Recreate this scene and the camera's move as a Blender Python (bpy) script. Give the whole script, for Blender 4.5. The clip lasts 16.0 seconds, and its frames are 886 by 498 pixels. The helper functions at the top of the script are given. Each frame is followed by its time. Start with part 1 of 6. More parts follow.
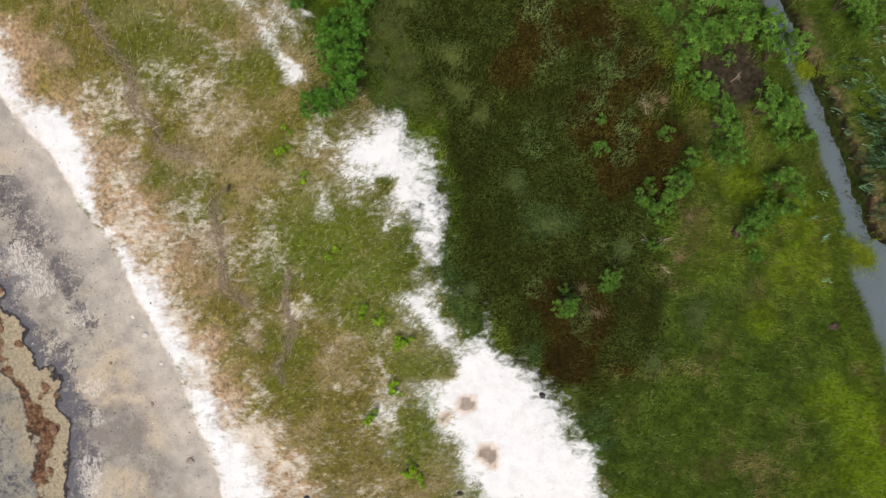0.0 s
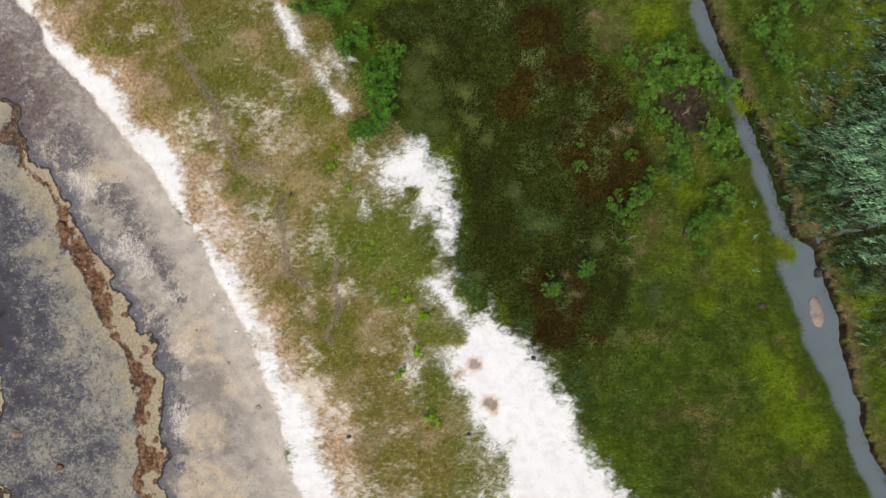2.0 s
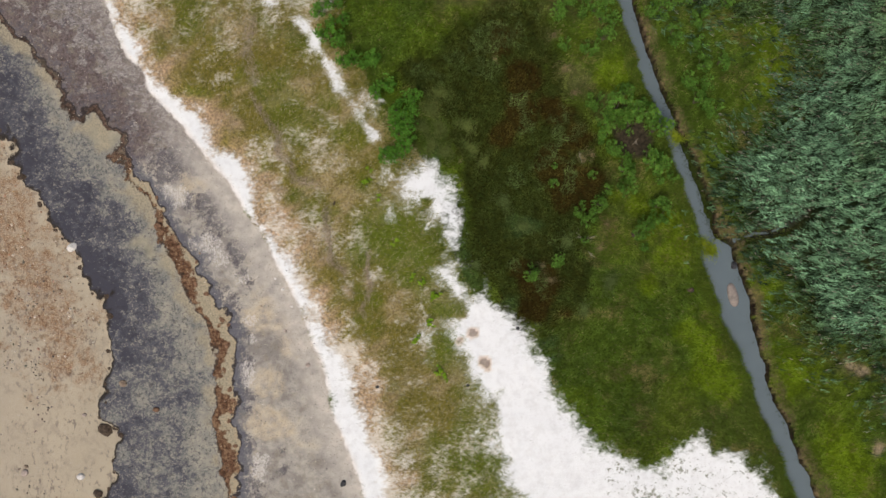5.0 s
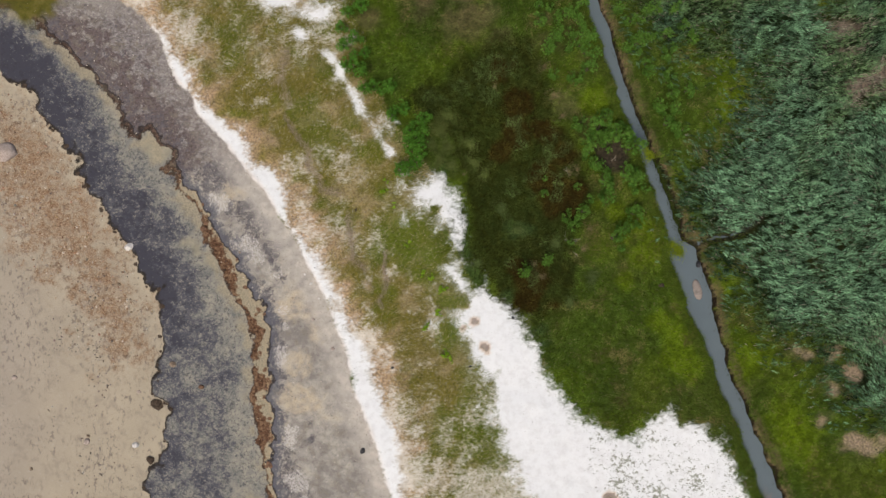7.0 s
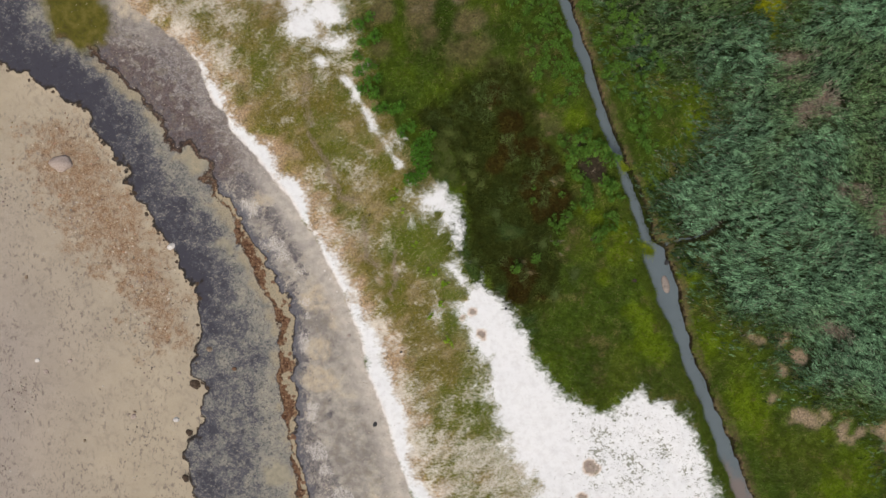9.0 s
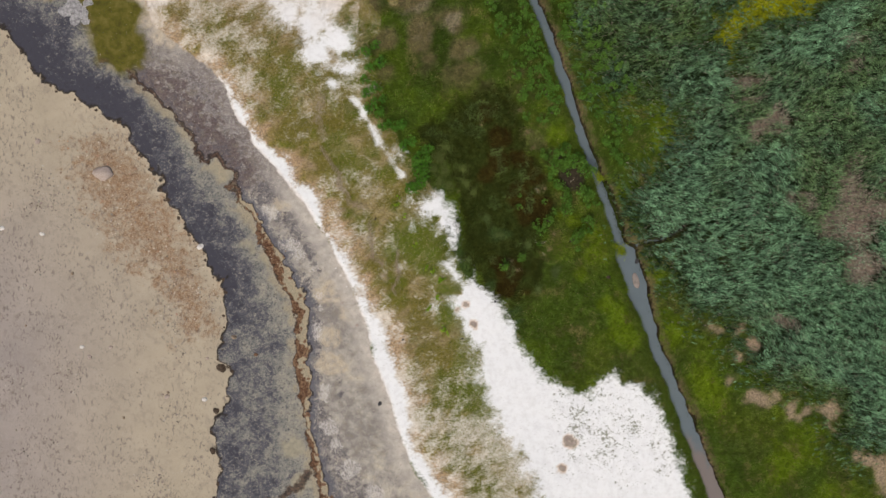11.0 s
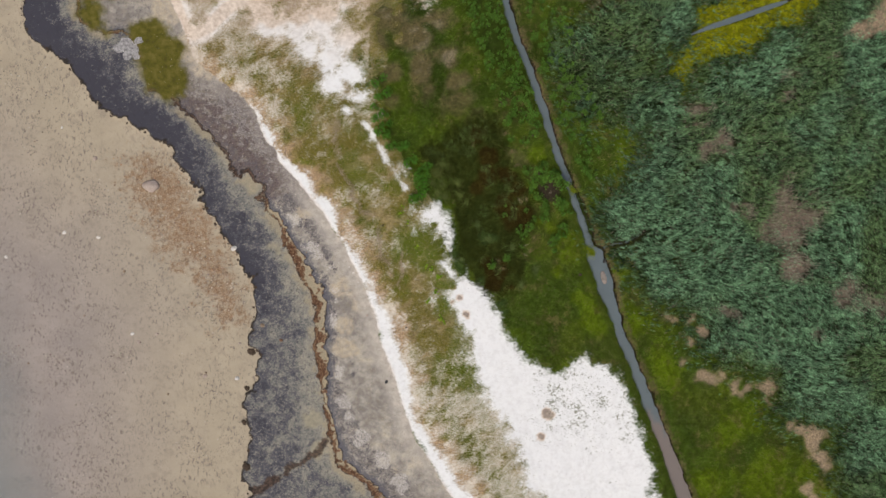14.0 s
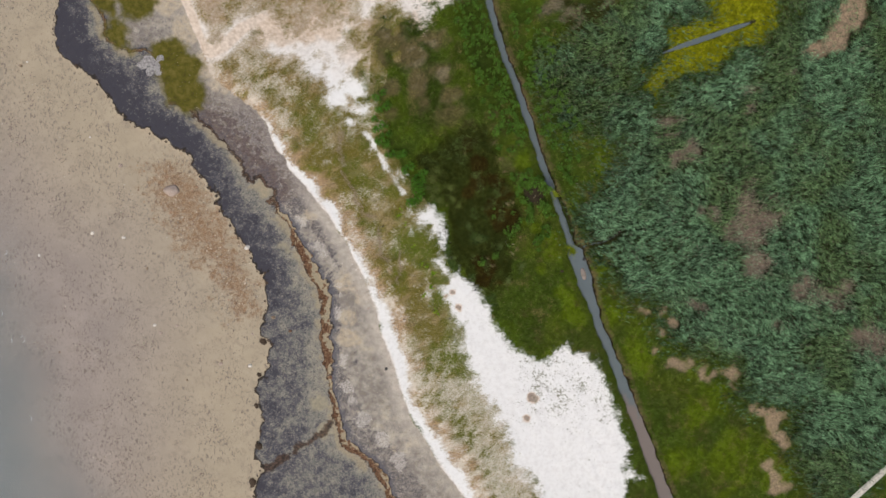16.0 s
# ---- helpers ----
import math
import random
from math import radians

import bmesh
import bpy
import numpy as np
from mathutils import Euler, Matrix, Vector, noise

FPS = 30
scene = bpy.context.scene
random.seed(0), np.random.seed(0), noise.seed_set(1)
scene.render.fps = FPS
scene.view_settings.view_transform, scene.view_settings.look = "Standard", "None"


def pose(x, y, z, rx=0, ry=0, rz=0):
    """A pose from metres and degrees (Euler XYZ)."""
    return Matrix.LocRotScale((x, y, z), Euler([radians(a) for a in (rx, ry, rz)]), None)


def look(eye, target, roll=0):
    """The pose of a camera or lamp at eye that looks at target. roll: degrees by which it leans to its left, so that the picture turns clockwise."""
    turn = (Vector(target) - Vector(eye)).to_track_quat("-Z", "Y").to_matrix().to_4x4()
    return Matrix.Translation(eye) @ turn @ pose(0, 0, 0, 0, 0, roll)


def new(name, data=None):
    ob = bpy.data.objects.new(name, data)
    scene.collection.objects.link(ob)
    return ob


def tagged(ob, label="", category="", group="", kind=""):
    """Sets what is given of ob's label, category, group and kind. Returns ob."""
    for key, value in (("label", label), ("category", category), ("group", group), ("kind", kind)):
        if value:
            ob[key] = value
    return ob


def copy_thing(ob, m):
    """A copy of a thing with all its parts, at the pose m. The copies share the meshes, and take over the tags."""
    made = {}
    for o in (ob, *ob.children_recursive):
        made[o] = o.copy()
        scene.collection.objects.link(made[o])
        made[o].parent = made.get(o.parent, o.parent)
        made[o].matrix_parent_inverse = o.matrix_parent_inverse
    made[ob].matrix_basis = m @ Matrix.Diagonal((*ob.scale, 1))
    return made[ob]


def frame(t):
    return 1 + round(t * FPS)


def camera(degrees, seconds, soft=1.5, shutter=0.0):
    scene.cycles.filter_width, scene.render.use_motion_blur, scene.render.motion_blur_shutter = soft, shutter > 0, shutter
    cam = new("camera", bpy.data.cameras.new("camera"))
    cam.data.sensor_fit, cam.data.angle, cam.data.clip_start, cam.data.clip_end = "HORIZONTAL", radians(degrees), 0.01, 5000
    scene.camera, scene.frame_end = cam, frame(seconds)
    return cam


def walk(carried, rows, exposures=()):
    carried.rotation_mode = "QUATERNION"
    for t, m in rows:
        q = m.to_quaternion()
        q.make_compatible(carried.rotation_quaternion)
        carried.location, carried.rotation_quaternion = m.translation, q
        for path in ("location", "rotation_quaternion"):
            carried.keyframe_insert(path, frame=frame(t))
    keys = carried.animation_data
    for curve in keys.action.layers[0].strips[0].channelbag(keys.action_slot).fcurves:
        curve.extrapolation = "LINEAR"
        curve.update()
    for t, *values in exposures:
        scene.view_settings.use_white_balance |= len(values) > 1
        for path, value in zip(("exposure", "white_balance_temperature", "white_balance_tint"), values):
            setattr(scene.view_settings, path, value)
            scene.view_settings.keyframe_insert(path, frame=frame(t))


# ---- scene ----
cam = camera(75.0, 16.0, 1.55)
# seconds, place in metres, tilt forward, tilt sideways and turn in degrees (0, 0, 0 looks straight down)
PATH = [
    (0.0, 0.263, -0.026, 22.259, -0.209, 0.589, -0.205),
    (0.5, 0.236, -0.223, 23.822, 0.138, 0.890, 0.002),
    (1.0, 0.093, -0.327, 25.395, 0.210, 0.965, 0.124),
    (1.5, -0.072, -0.376, 26.960, 0.137, 0.937, 0.200),
    (2.0, -0.210, -0.394, 28.505, 0.008, 0.879, 0.257),
    (2.5, -0.304, -0.401, 30.028, -0.121, 0.833, 0.310),
    (3.0, -0.360, -0.407, 31.532, -0.219, 0.811, 0.366),
    (3.5, -0.392, -0.418, 33.022, -0.276, 0.812, 0.428),
    (4.0, -0.418, -0.435, 34.506, -0.290, 0.828, 0.495),
    (4.5, -0.456, -0.458, 35.992, -0.268, 0.844, 0.564),
    (5.0, -0.520, -0.486, 37.487, -0.223, 0.849, 0.631),
    (5.5, -0.616, -0.516, 38.998, -0.166, 0.832, 0.694),
    (6.0, -0.743, -0.544, 40.530, -0.109, 0.789, 0.750),
    (6.5, -0.895, -0.569, 42.088, -0.061, 0.720, 0.797),
    (7.0, -1.059, -0.588, 43.672, -0.026, 0.629, 0.834),
    (7.5, -1.219, -0.600, 45.282, -0.009, 0.526, 0.864),
    (8.0, -1.359, -0.604, 46.917, -0.007, 0.420, 0.886),
    (8.5, -1.461, -0.602, 48.575, -0.018, 0.324, 0.904),
    (9.0, -1.514, -0.594, 50.252, -0.037, 0.247, 0.920),
    (9.5, -1.510, -0.580, 51.943, -0.057, 0.197, 0.935),
    (10.0, -1.452, -0.565, 53.644, -0.073, 0.177, 0.953),
    (10.5, -1.348, -0.548, 55.350, -0.079, 0.185, 0.972),
    (11.0, -1.214, -0.532, 57.058, -0.073, 0.213, 0.994),
    (11.5, -1.077, -0.518, 58.766, -0.054, 0.247, 1.017),
    (12.0, -0.963, -0.508, 60.471, -0.025, 0.270, 1.038),
    (12.5, -0.903, -0.502, 62.172, 0.010, 0.262, 1.055),
    (13.0, -0.921, -0.499, 63.869, 0.043, 0.206, 1.064),
    (13.5, -1.027, -0.499, 65.564, 0.066, 0.089, 1.062),
    (14.0, -1.208, -0.501, 67.258, 0.072, -0.085, 1.050),
    (14.5, -1.413, -0.504, 68.950, 0.058, -0.291, 1.029),
    (15.0, -1.541, -0.507, 70.642, 0.025, -0.474, 1.008),
    (15.5, -1.420, -0.510, 72.329, -0.010, -0.529, 1.003),
    (16.0, -0.787, -0.516, 74.006, -0.016, -0.296, 1.040),
]
walk(cam, [(t, pose(x, y, z, rx, ry, rz)) for t, x, y, z, rx, ry, rz in PATH], [(0, 0.16), (2.5, 0.07), (5, -0.03), (10, -0.1), (16, -0.14)])

# ---- light ----
world = bpy.data.worlds.new("world")
scene.world = world
world.use_nodes = True
_wn = world.node_tree.nodes
_sky = _wn.new("ShaderNodeTexSky")
_sky.sky_type = "NISHITA"
_sky.sun_disc = False
_sky.sun_elevation = radians(58)
_sky.sun_rotation = radians(205)
_sky.air_density, _sky.dust_density, _sky.ozone_density = 1.0, 6.0, 1.0
world.node_tree.links.new(_sky.outputs[0], _wn["Background"].inputs[0])
_wn["Background"].inputs[1].default_value = 0.115
sun_data = bpy.data.lights.new("sun", "SUN")
sun_data.energy, sun_data.angle, sun_data.color = 1.7, radians(14), (0.97, 0.96, 0.84)
sun = new("sun", sun_data)
sun.matrix_world = look((-13, -28, 55), (0, 0, 0))

# ---- node helpers ----


class Mat:
    """A node material under construction."""

    def __init__(self, name, rough=0.9, spec=0.2):
        self.m = bpy.data.materials.new(name)
        self.m.use_nodes = True
        self.t = self.m.node_tree
        self.b = self.t.nodes["Principled BSDF"]
        self.b.inputs["Roughness"].default_value = rough
        self.b.inputs["Specular IOR Level"].default_value = spec
        self.pos = self.node("ShaderNodeNewGeometry").outputs["Position"]

    def node(self, kind):
        return self.t.nodes.new(kind)

    def put(self, socket, value):
        if isinstance(value, bpy.types.NodeSocket):
            self.t.links.new(value, socket)
        elif isinstance(value, (tuple, list)) and len(value) == 3 and socket.type == "RGBA":
            socket.default_value = (*value, 1)
        else:
            socket.default_value = value

    def attr(self, name, colour=False):
        n = self.node("ShaderNodeAttribute")
        n.attribute_name = name
        return n.outputs["Color" if colour else "Fac"]

    def noise(self, scale, detail=4, rough=0.6, stretch=None, distort=0.0, shift=0.0):
        n = self.node("ShaderNodeTexNoise")
        at = self.pos
        if stretch or shift:
            k = self.node("ShaderNodeMapping")
            k.inputs["Scale"].default_value = (stretch or (1, 1, 1, 0))[:3]
            k.inputs["Rotation"].default_value = (0, 0, radians((stretch or (1, 1, 1, 0))[3]))
            k.inputs["Location"].default_value = (shift, shift * 1.7, 0)
            self.put(k.inputs[0], at)
            at = k.outputs[0]
        self.put(n.inputs["Vector"], at)
        n.inputs["Scale"].default_value = scale
        n.inputs["Detail"].default_value = detail
        n.inputs["Roughness"].default_value = rough
        n.inputs["Distortion"].default_value = distort
        return n.outputs["Fac"]

    def cells(self, scale):
        n = self.node("ShaderNodeTexVoronoi")
        self.put(n.inputs["Vector"], self.pos)
        n.inputs["Scale"].default_value = scale
        return n.outputs["Distance"], n.outputs["Color"]

    def math(self, op, a, b=0.0, clamp=False):
        n = self.node("ShaderNodeMath")
        n.operation, n.use_clamp = op, clamp
        self.put(n.inputs[0], a)
        self.put(n.inputs[1], b)
        return n.outputs[0]

    def step(self, value, lo, hi):
        n = self.node("ShaderNodeMapRange")
        n.interpolation_type = "SMOOTHSTEP"
        self.put(n.inputs[0], value)
        n.inputs[1].default_value, n.inputs[2].default_value = lo, hi
        return n.outputs[0]

    def span(self, value, lo, hi, a, b):
        n = self.node("ShaderNodeMapRange")
        self.put(n.inputs[0], value)
        for i, v in enumerate((lo, hi, a, b)):
            n.inputs[i + 1].default_value = v
        return n.outputs[0]

    def mix(self, fac, a, b, how="MIX"):
        n = self.node("ShaderNodeMix")
        n.data_type, n.blend_type = "RGBA", how
        self.put(n.inputs[0], fac)
        self.put(n.inputs[6], a)
        self.put(n.inputs[7], b)
        return n.outputs[2]

    def ramp(self, fac, *stops):
        n = self.node("ShaderNodeValToRGB")
        els = n.color_ramp.elements
        while len(els) < len(stops):
            els.new(0.5)
        for e, (p, c) in zip(els, stops):
            e.position, e.color = p, (*c, 1)
        self.put(n.inputs[0], fac)
        return n.outputs[0]

    def bump(self, height, strength=0.5, distance=0.05):
        n = self.node("ShaderNodeBump")
        n.inputs["Strength"].default_value = strength
        n.inputs["Distance"].default_value = distance
        self.put(n.inputs["Height"], height)
        self.put(self.b.inputs["Normal"], n.outputs[0])

    def colour(self, value):
        self.put(self.b.inputs["Base Color"], value)
        return self.m


# ---- plan: lines of the shore in metres, from north to south ----
FLAT_EDGE = [(-900, 1500), (-90, 120), (-53, 44), (-50.3, 30.4), (-51.1, 25.9), (-49.4, 23.4), (-46.6, 21.2), (-45.0, 19.8), (-43.9, 18.3), (-42.3, 16.3), (-40.0, 14.4), (-37.9, 13.7), (-35.6, 12.1), (-33.4, 11.1), (-31.9, 8.7), (-30.6, 6.9), (-29.3, 6.2), (-29.5, 4.8), (-28.9, 3.7), (-27.7, 2.1), (-26.6, 0.2), (-25.7, -0.7), (-24.9, -2.2), (-24.3, -3.7), (-23.2, -4.1), (-22.9, -5.3), (-23.1, -9.6), (-23.5, -12.0), (-22.2, -13.3), (-22.6, -15.5), (-24.1, -19.0), (-23.1, -22.9), (-23.7, -25.8), (-23.9, -28.0), (-23.3, -29.3), (-24.3, -31.4), (-24, -36), (-20, -80), (0, -1500)]
LEDGE = [(-800, 1500), (-70, 90), (-47, 32), (-44.6, 28.8), (-44.0, 25.2), (-41.0, 24.0), (-39.2, 24.2), (-37.0, 22.9), (-36.5, 20.4), (-35.9, 17.5), (-33.2, 16.4), (-29.9, 13.5), (-28.2, 12.0), (-26.4, 10.0), (-25.6, 7.7), (-25.0, 7.5), (-24.1, 8.3), (-23.1, 7.1), (-22.3, 6.5), (-23.2, 5.3), (-22.3, 5.1), (-22.0, 3.6), (-21.0, 3.1), (-20.3, 1.6), (-19.7, -0.4), (-18.2, -2.5), (-17.8, -4.1), (-16.8, -5.1), (-16.2, -6.9), (-15.9, -8.9), (-15.8, -13.0), (-15.2, -16.0), (-14.8, -18.8), (-14.3, -22.1), (-12.8, -26.0), (-9.5, -28.3), (-8.0, -30.3), (-6.8, -32.6), (0, -45), (40, -1500)]
RIDGE = [(-800, 1500), (-68, 90), (-46, 33), (-43.6, 29), (-43.2, 25.8), (-41.0, 24.7), (-38.8, 24.8), (-36.4, 23.2), (-35.8, 20.4), (-35.2, 18.0), (-32.8, 17.0), (-29.0, 13.9), (-26.0, 10.9), (-24.6, 8.8), (-22.4, 7.4), (-21.6, 5.2), (-21.0, 3.9), (-19.8, 2.4), (-19.0, 0.6), (-17.9, -0.6), (-17.0, -1.6), (-17.2, -2.6), (-16.2, -3.8), (-14.9, -5.7), (-14.7, -7.1), (-14.8, -8.9), (-14.4, -11.1), (-14.7, -12.2), (-14.3, -13.8), (-14.5, -17.1), (-14.0, -19), (-13.4, -22), (-12, -25.4), (-9, -27.6), (-7.2, -30), (-6, -32.6), (0.8, -45), (41, -1500)]
LEDGE_FORK = [(-14.3, -22.8), (-15.2, -24.4), (-16.2, -24.9), (-17.2, -25.8), (-18.4, -26.2), (-19.3, -27.3), (-20.6, -27.9), (-21.5, -28.7), (-23.6, -29.5)]
STRIP = [(-700, 1500), (-60, 80), (-36, 34), (-32.5, 26), (-30.5, 21.0), (-27.0, 18.2), (-24.8, 16.7), (-23.5, 15.2), (-23.0, 13.9), (-22.5, 12.7), (-22.0, 11.7), (-20.9, 10.8), (-20.4, 9.3), (-19.0, 7.9), (-18.1, 7.0), (-17.3, 5.9), (-15.7, 4.2), (-14.3, 2.0), (-13.0, 0.0), (-11.9, -2.0), (-11.0, -3.6), (-10.4, -4.9), (-9.6, -6.8), (-8.8, -9.0), (-8.2, -11.5), (-6.8, -15.1), (-5.6, -18.7), (-4.5, -21.9), (-2.6, -24.8), (0.4, -29.4), (2.8, -32.4), (12, -45), (60, -1500)]
DUNE = [(-690, 1500), (-58, 80), (-35, 34), (-31.8, 26), (-29.9, 21.0), (-26.4, 18.2), (-23.9, 16.8), (-22.3, 15.3), (-21.5, 13.8), (-21.0, 12.1), (-20.6, 11.0), (-19.5, 10.4), (-18.8, 9.3), (-17.8, 8.2), (-16.9, 8.1), (-16.4, 6.6), (-15.8, 5.5), (-14.3, 5.3), (-13.7, 4.4), (-13.3, 2.8), (-12.6, 1.4), (-10.9, -1.0), (-9.8, -3.3), (-9.0, -4.9), (-7.3, -7.2), (-6.0, -9.5), (-5.7, -12.1), (-4.3, -15.7), (-4.0, -19.4), (-1.6, -22.6), (0.5, -25.7), (3.5, -29.5), (4.8, -32.4), (14, -45), (62, -1500)]
SEA = [(-1500, 1500), (-140, 60), (-62, 8), (-57.5, -0.8), (-54.5, -5.8), (-53.0, -13.0), (-51.2, -20.1), (-48.0, -27.3), (-44, -35), (-40, -60), (-20, -1500)]
# bare sand
SAND_TRACK = [(-18.6, 26.7), (-19.3, 28.1), (-17.2, 29.3), (-12.8, 30.4), (-13, 60), (6, 60), (2.3, 32.2), (1.3, 30.7), (-0.5, 29.8), (-2.7, 28.1), (-3.7, 26.1), (-5.2, 28.1), (-7.8, 29.7), (-9.5, 28.2), (-11.3, 26.7), (-14.2, 26.6), (-17.1, 25.3)]
SAND_STREAK = [(-10.6, 13.9), (-9.8, 13.2), (-9.2, 12.1), (-8.5, 10.8), (-8.0, 9.7), (-7.1, 8.6), (-6.1, 7.0), (-5.6, 6.5)]
SAND_BLOB = [(-4.2, 3.3), (-3.9, 4.0), (-3.6, 4.4), (-3.1, 4.5), (-2.5, 4.9), (-1.9, 4.8), (-1.1, 4.1), (-0.5, 3.6), (-0.2, 2.7), (-0.1, 1.8), (-0.1, 0.3), (-0.2, -0.7), (-0.5, -1.4), (-0.9, -1.3), (-1.2, -0.3), (-1.7, 0.2), (-2.4, 0.9), (-2.9, 1.7), (-3.7, 2.2)]
SAND_NECK = [(-1.2, -2.1), (-0.8, -1.9), (-0.4, -2.1), (0.0, -2.9), (0.4, -3.6), (0.9, -3.8), (1.2, -2.8), (1.5, -2.5), (1.7, -3.0), (1.8, -3.8), (2.1, -4.4), (2.8, -4.5), (3.5, -4.8), (4.1, -5.6), (4.6, -5.8), (4.8, -7.0), (5.6, -7.7), (5.9, -8.6), (6.1, -9.7), (6.6, -10.4), (1.5, -10.8), (0.9, -9.7), (0.7, -8.9), (0.2, -7.8), (-0.2, -6.5), (-0.7, -5.9), (-0.2, -5.5), (0.1, -4.9), (-0.2, -4.2), (-0.7, -3.7), (-1.1, -2.9)]
SAND_PAN = [(5.7, -8.4), (6.1, -9.7), (7.3, -10.9), (8.6, -13.3), (11.5, -14.5), (13.3, -14.7), (14.4, -13.2), (15.6, -12.0), (16.6, -13.2), (18.4, -13.5), (19.9, -15.3), (21.0, -17.5), (21.8, -19.6), (22.9, -22.5), (23.9, -26.1), (23.4, -28.2), (25.7, -29.2), (23.6, -29.9), (23.1, -36), (12.6, -36), (11.8, -30.0), (9.6, -28.6), (8.5, -25.7), (8.1, -23.5), (6.0, -20.0), (3.8, -17.6), (2.6, -14.9), (1.8, -12.3), (1.8, -10.3), (1.2, -9.4)]
TAN_PATH = [(-35.0, 33), (-33.9, 30.4), (-32.8, 27.8), (-31.8, 25.0), (-30.4, 24.0), (-28.6, 24.9), (-26.6, 27.0), (-24.0, 28.4), (-21.5, 25.6)]
# vegetation
DARK = [(-2.8, 11.1), (-0.6, 13.3), (1.9, 14.0), (4.1, 14.4), (5.2, 11.9), (7.1, 8.3), (8.8, 4.6), (9.0, 2.8), (7.5, 1.0), (6.7, -0.9), (7.2, -2.7), (5.8, -5.6), (4.5, -4.6), (2.7, -3.8), (1.4, -1.8), (0.5, -0.6), (0.7, 1.6), (0.3, 3.6), (-0.3, 5.8), (-1.0, 8.2)]
YELLOW = [(23.7, 20.4), (25.8, 22.9), (28.0, 23.7), (27.5, 25.6), (27.9, 28.1), (30.4, 29.6), (32.8, 30.1), (33.2, 36), (43.5, 36), (43.0, 31), (41.6, 27.9), (38.3, 26.6), (33.4, 23.8), (31.0, 22.3), (28.5, 22.0), (26.6, 18.8)]
REED = [(300, 260), (40, 200), (29, 45), (23.9, 31.9), (19.1, 28.9), (14.8, 25.9), (11.2, 24.0), (10.9, 21.5), (13.1, 17.9), (15.0, 15.1), (19.3, 14.8), (21.9, 13.4), (21.6, 10.5), (19.6, 7.8), (17.4, 5.0), (17.2, 1.5), (20.6, -2.2), (22.8, -6.0), (27.5, -7.6), (29.3, -11.5), (31.1, -13.0), (36.6, -13.4), (38.2, -17.9), (39.3, -19.1), (45.4, -20.0), (45.4, -25.8), (46.7, -28.7), (48.2, -32), (51, -31.7), (57.6, -26), (75, -10), (300, 150)]
MARSH_SOUTH = [(-38.0, 25.1), (-35.1, 25.9), (-33.2, 24.4), (-31.7, 22.7), (-31.7, 21.0), (-30.9, 18.6), (-31.3, 16.7), (-33.5, 16.1), (-36.0, 17.5), (-36.7, 19.5), (-37.5, 21.9), (-38.5, 24.3)]
MARSH_NORTH = [(-47.5, 36), (-46.6, 31.4), (-45.9, 30.0), (-43.7, 28.6), (-44.0, 26.1), (-42.6, 24.5), (-40.7, 23.7), (-41.3, 26.7), (-42.7, 28.9), (-43.6, 31.5), (-44.5, 36)]
MARSH_INNER = [(-43.5, 36), (-42.5, 31.5), (-42.1, 28.6), (-39.5, 27.9), (-38.1, 29.2), (-37.7, 31.6), (-38.5, 36)]
SHELL_BED = [(-38.5, 8.4), (-34.5, 9.8), (-31.9, 7.2), (-29.3, 2.6), (-26.9, -0.6), (-25.0, -4.5), (-25.0, -9.3), (-27.1, -8.8), (-29.6, -3.9), (-32.6, -1.1), (-35.0, 1.8), (-37.6, 5.6)]
# ditch: centre line and half width
DITCH = [(-20, 120, 0.47), (3.6, 36, 0.47), (4.55, 32.2, 0.36), (5.75, 27.9, 0.36), (7.25, 23.6, 0.37), (8.75, 20.0, 0.38), (10.35, 15.6, 0.40), (11.2, 13.0, 0.38), (12.1, 10.5, 0.37), (13.0, 8.3, 0.35), (13.5, 6.8, 0.18), (14.1, 5.2, 0.27), (14.9, 3.2, 0.31), (15.5, 1.2, 0.34), (16.0, -0.1, 0.31), (16.6, -1.0, 0.95), (17.4, -3.0, 0.95), (17.9, -4.9, 0.82), (18.6, -6.8, 0.60), (19.2, -8.4, 0.48), (19.85, -10.6, 0.46), (21.25, -13.4, 0.52), (22.45, -16.2, 0.56), (23.45, -18.9, 0.64), (25.3, -23.2, 0.66), (26.9, -27.5, 0.72), (28.8, -32.2, 0.74), (32, -40, 0.88), (60, -120, 0.88)]
CREEK = [(27.3, 25.1, 0.1), (29.3, 25.9, 0.22), (32.9, 27.2, 0.30), (36.5, 28.5, 0.28), (39.0, 29.4, 0.12)]
RIVULET = [(17.6, 0.1, 0.06), (18.8, 0.5, 0.09), (20.1, 0.7, 0.08), (21.1, 1.2, 0.08), (22.4, 2.2, 0.05)]
# dead or trampled places: x, y, radius
DEAD = [(38.7, 5.1, 2.3), (38.8, 2.7, 2.3), (34.1, 4.8, 1.1), (41.2, 4.2, 1.6), (39.6, -1.9, 1.4), (39.9, -3.3, 0.9), (31.2, 12.7, 1.0), (29.9, 11.5, 0.9), (47.1, -5.3, 1.7), (49.7, -5.4, 1.7), (45.4, -6.0, 1.1), (51.1, -4.9, 1.4), (52.6, -10.2, 1.6), (53.7, -12.3, 1.7), (54.5, -10.9, 1.8), (38.8, 20.2, 0.9), (39.4, 18.1, 0.7), (42.6, -9.7, 0.9), (32.1, -7.0, 1.0), (23.8, 2.5, 0.6), (28.2, 16.4, 1.1), (27.8, 14.3, 0.7), (44.1, 23.1, 0.7), (52.7, 25.5, 1.0)]


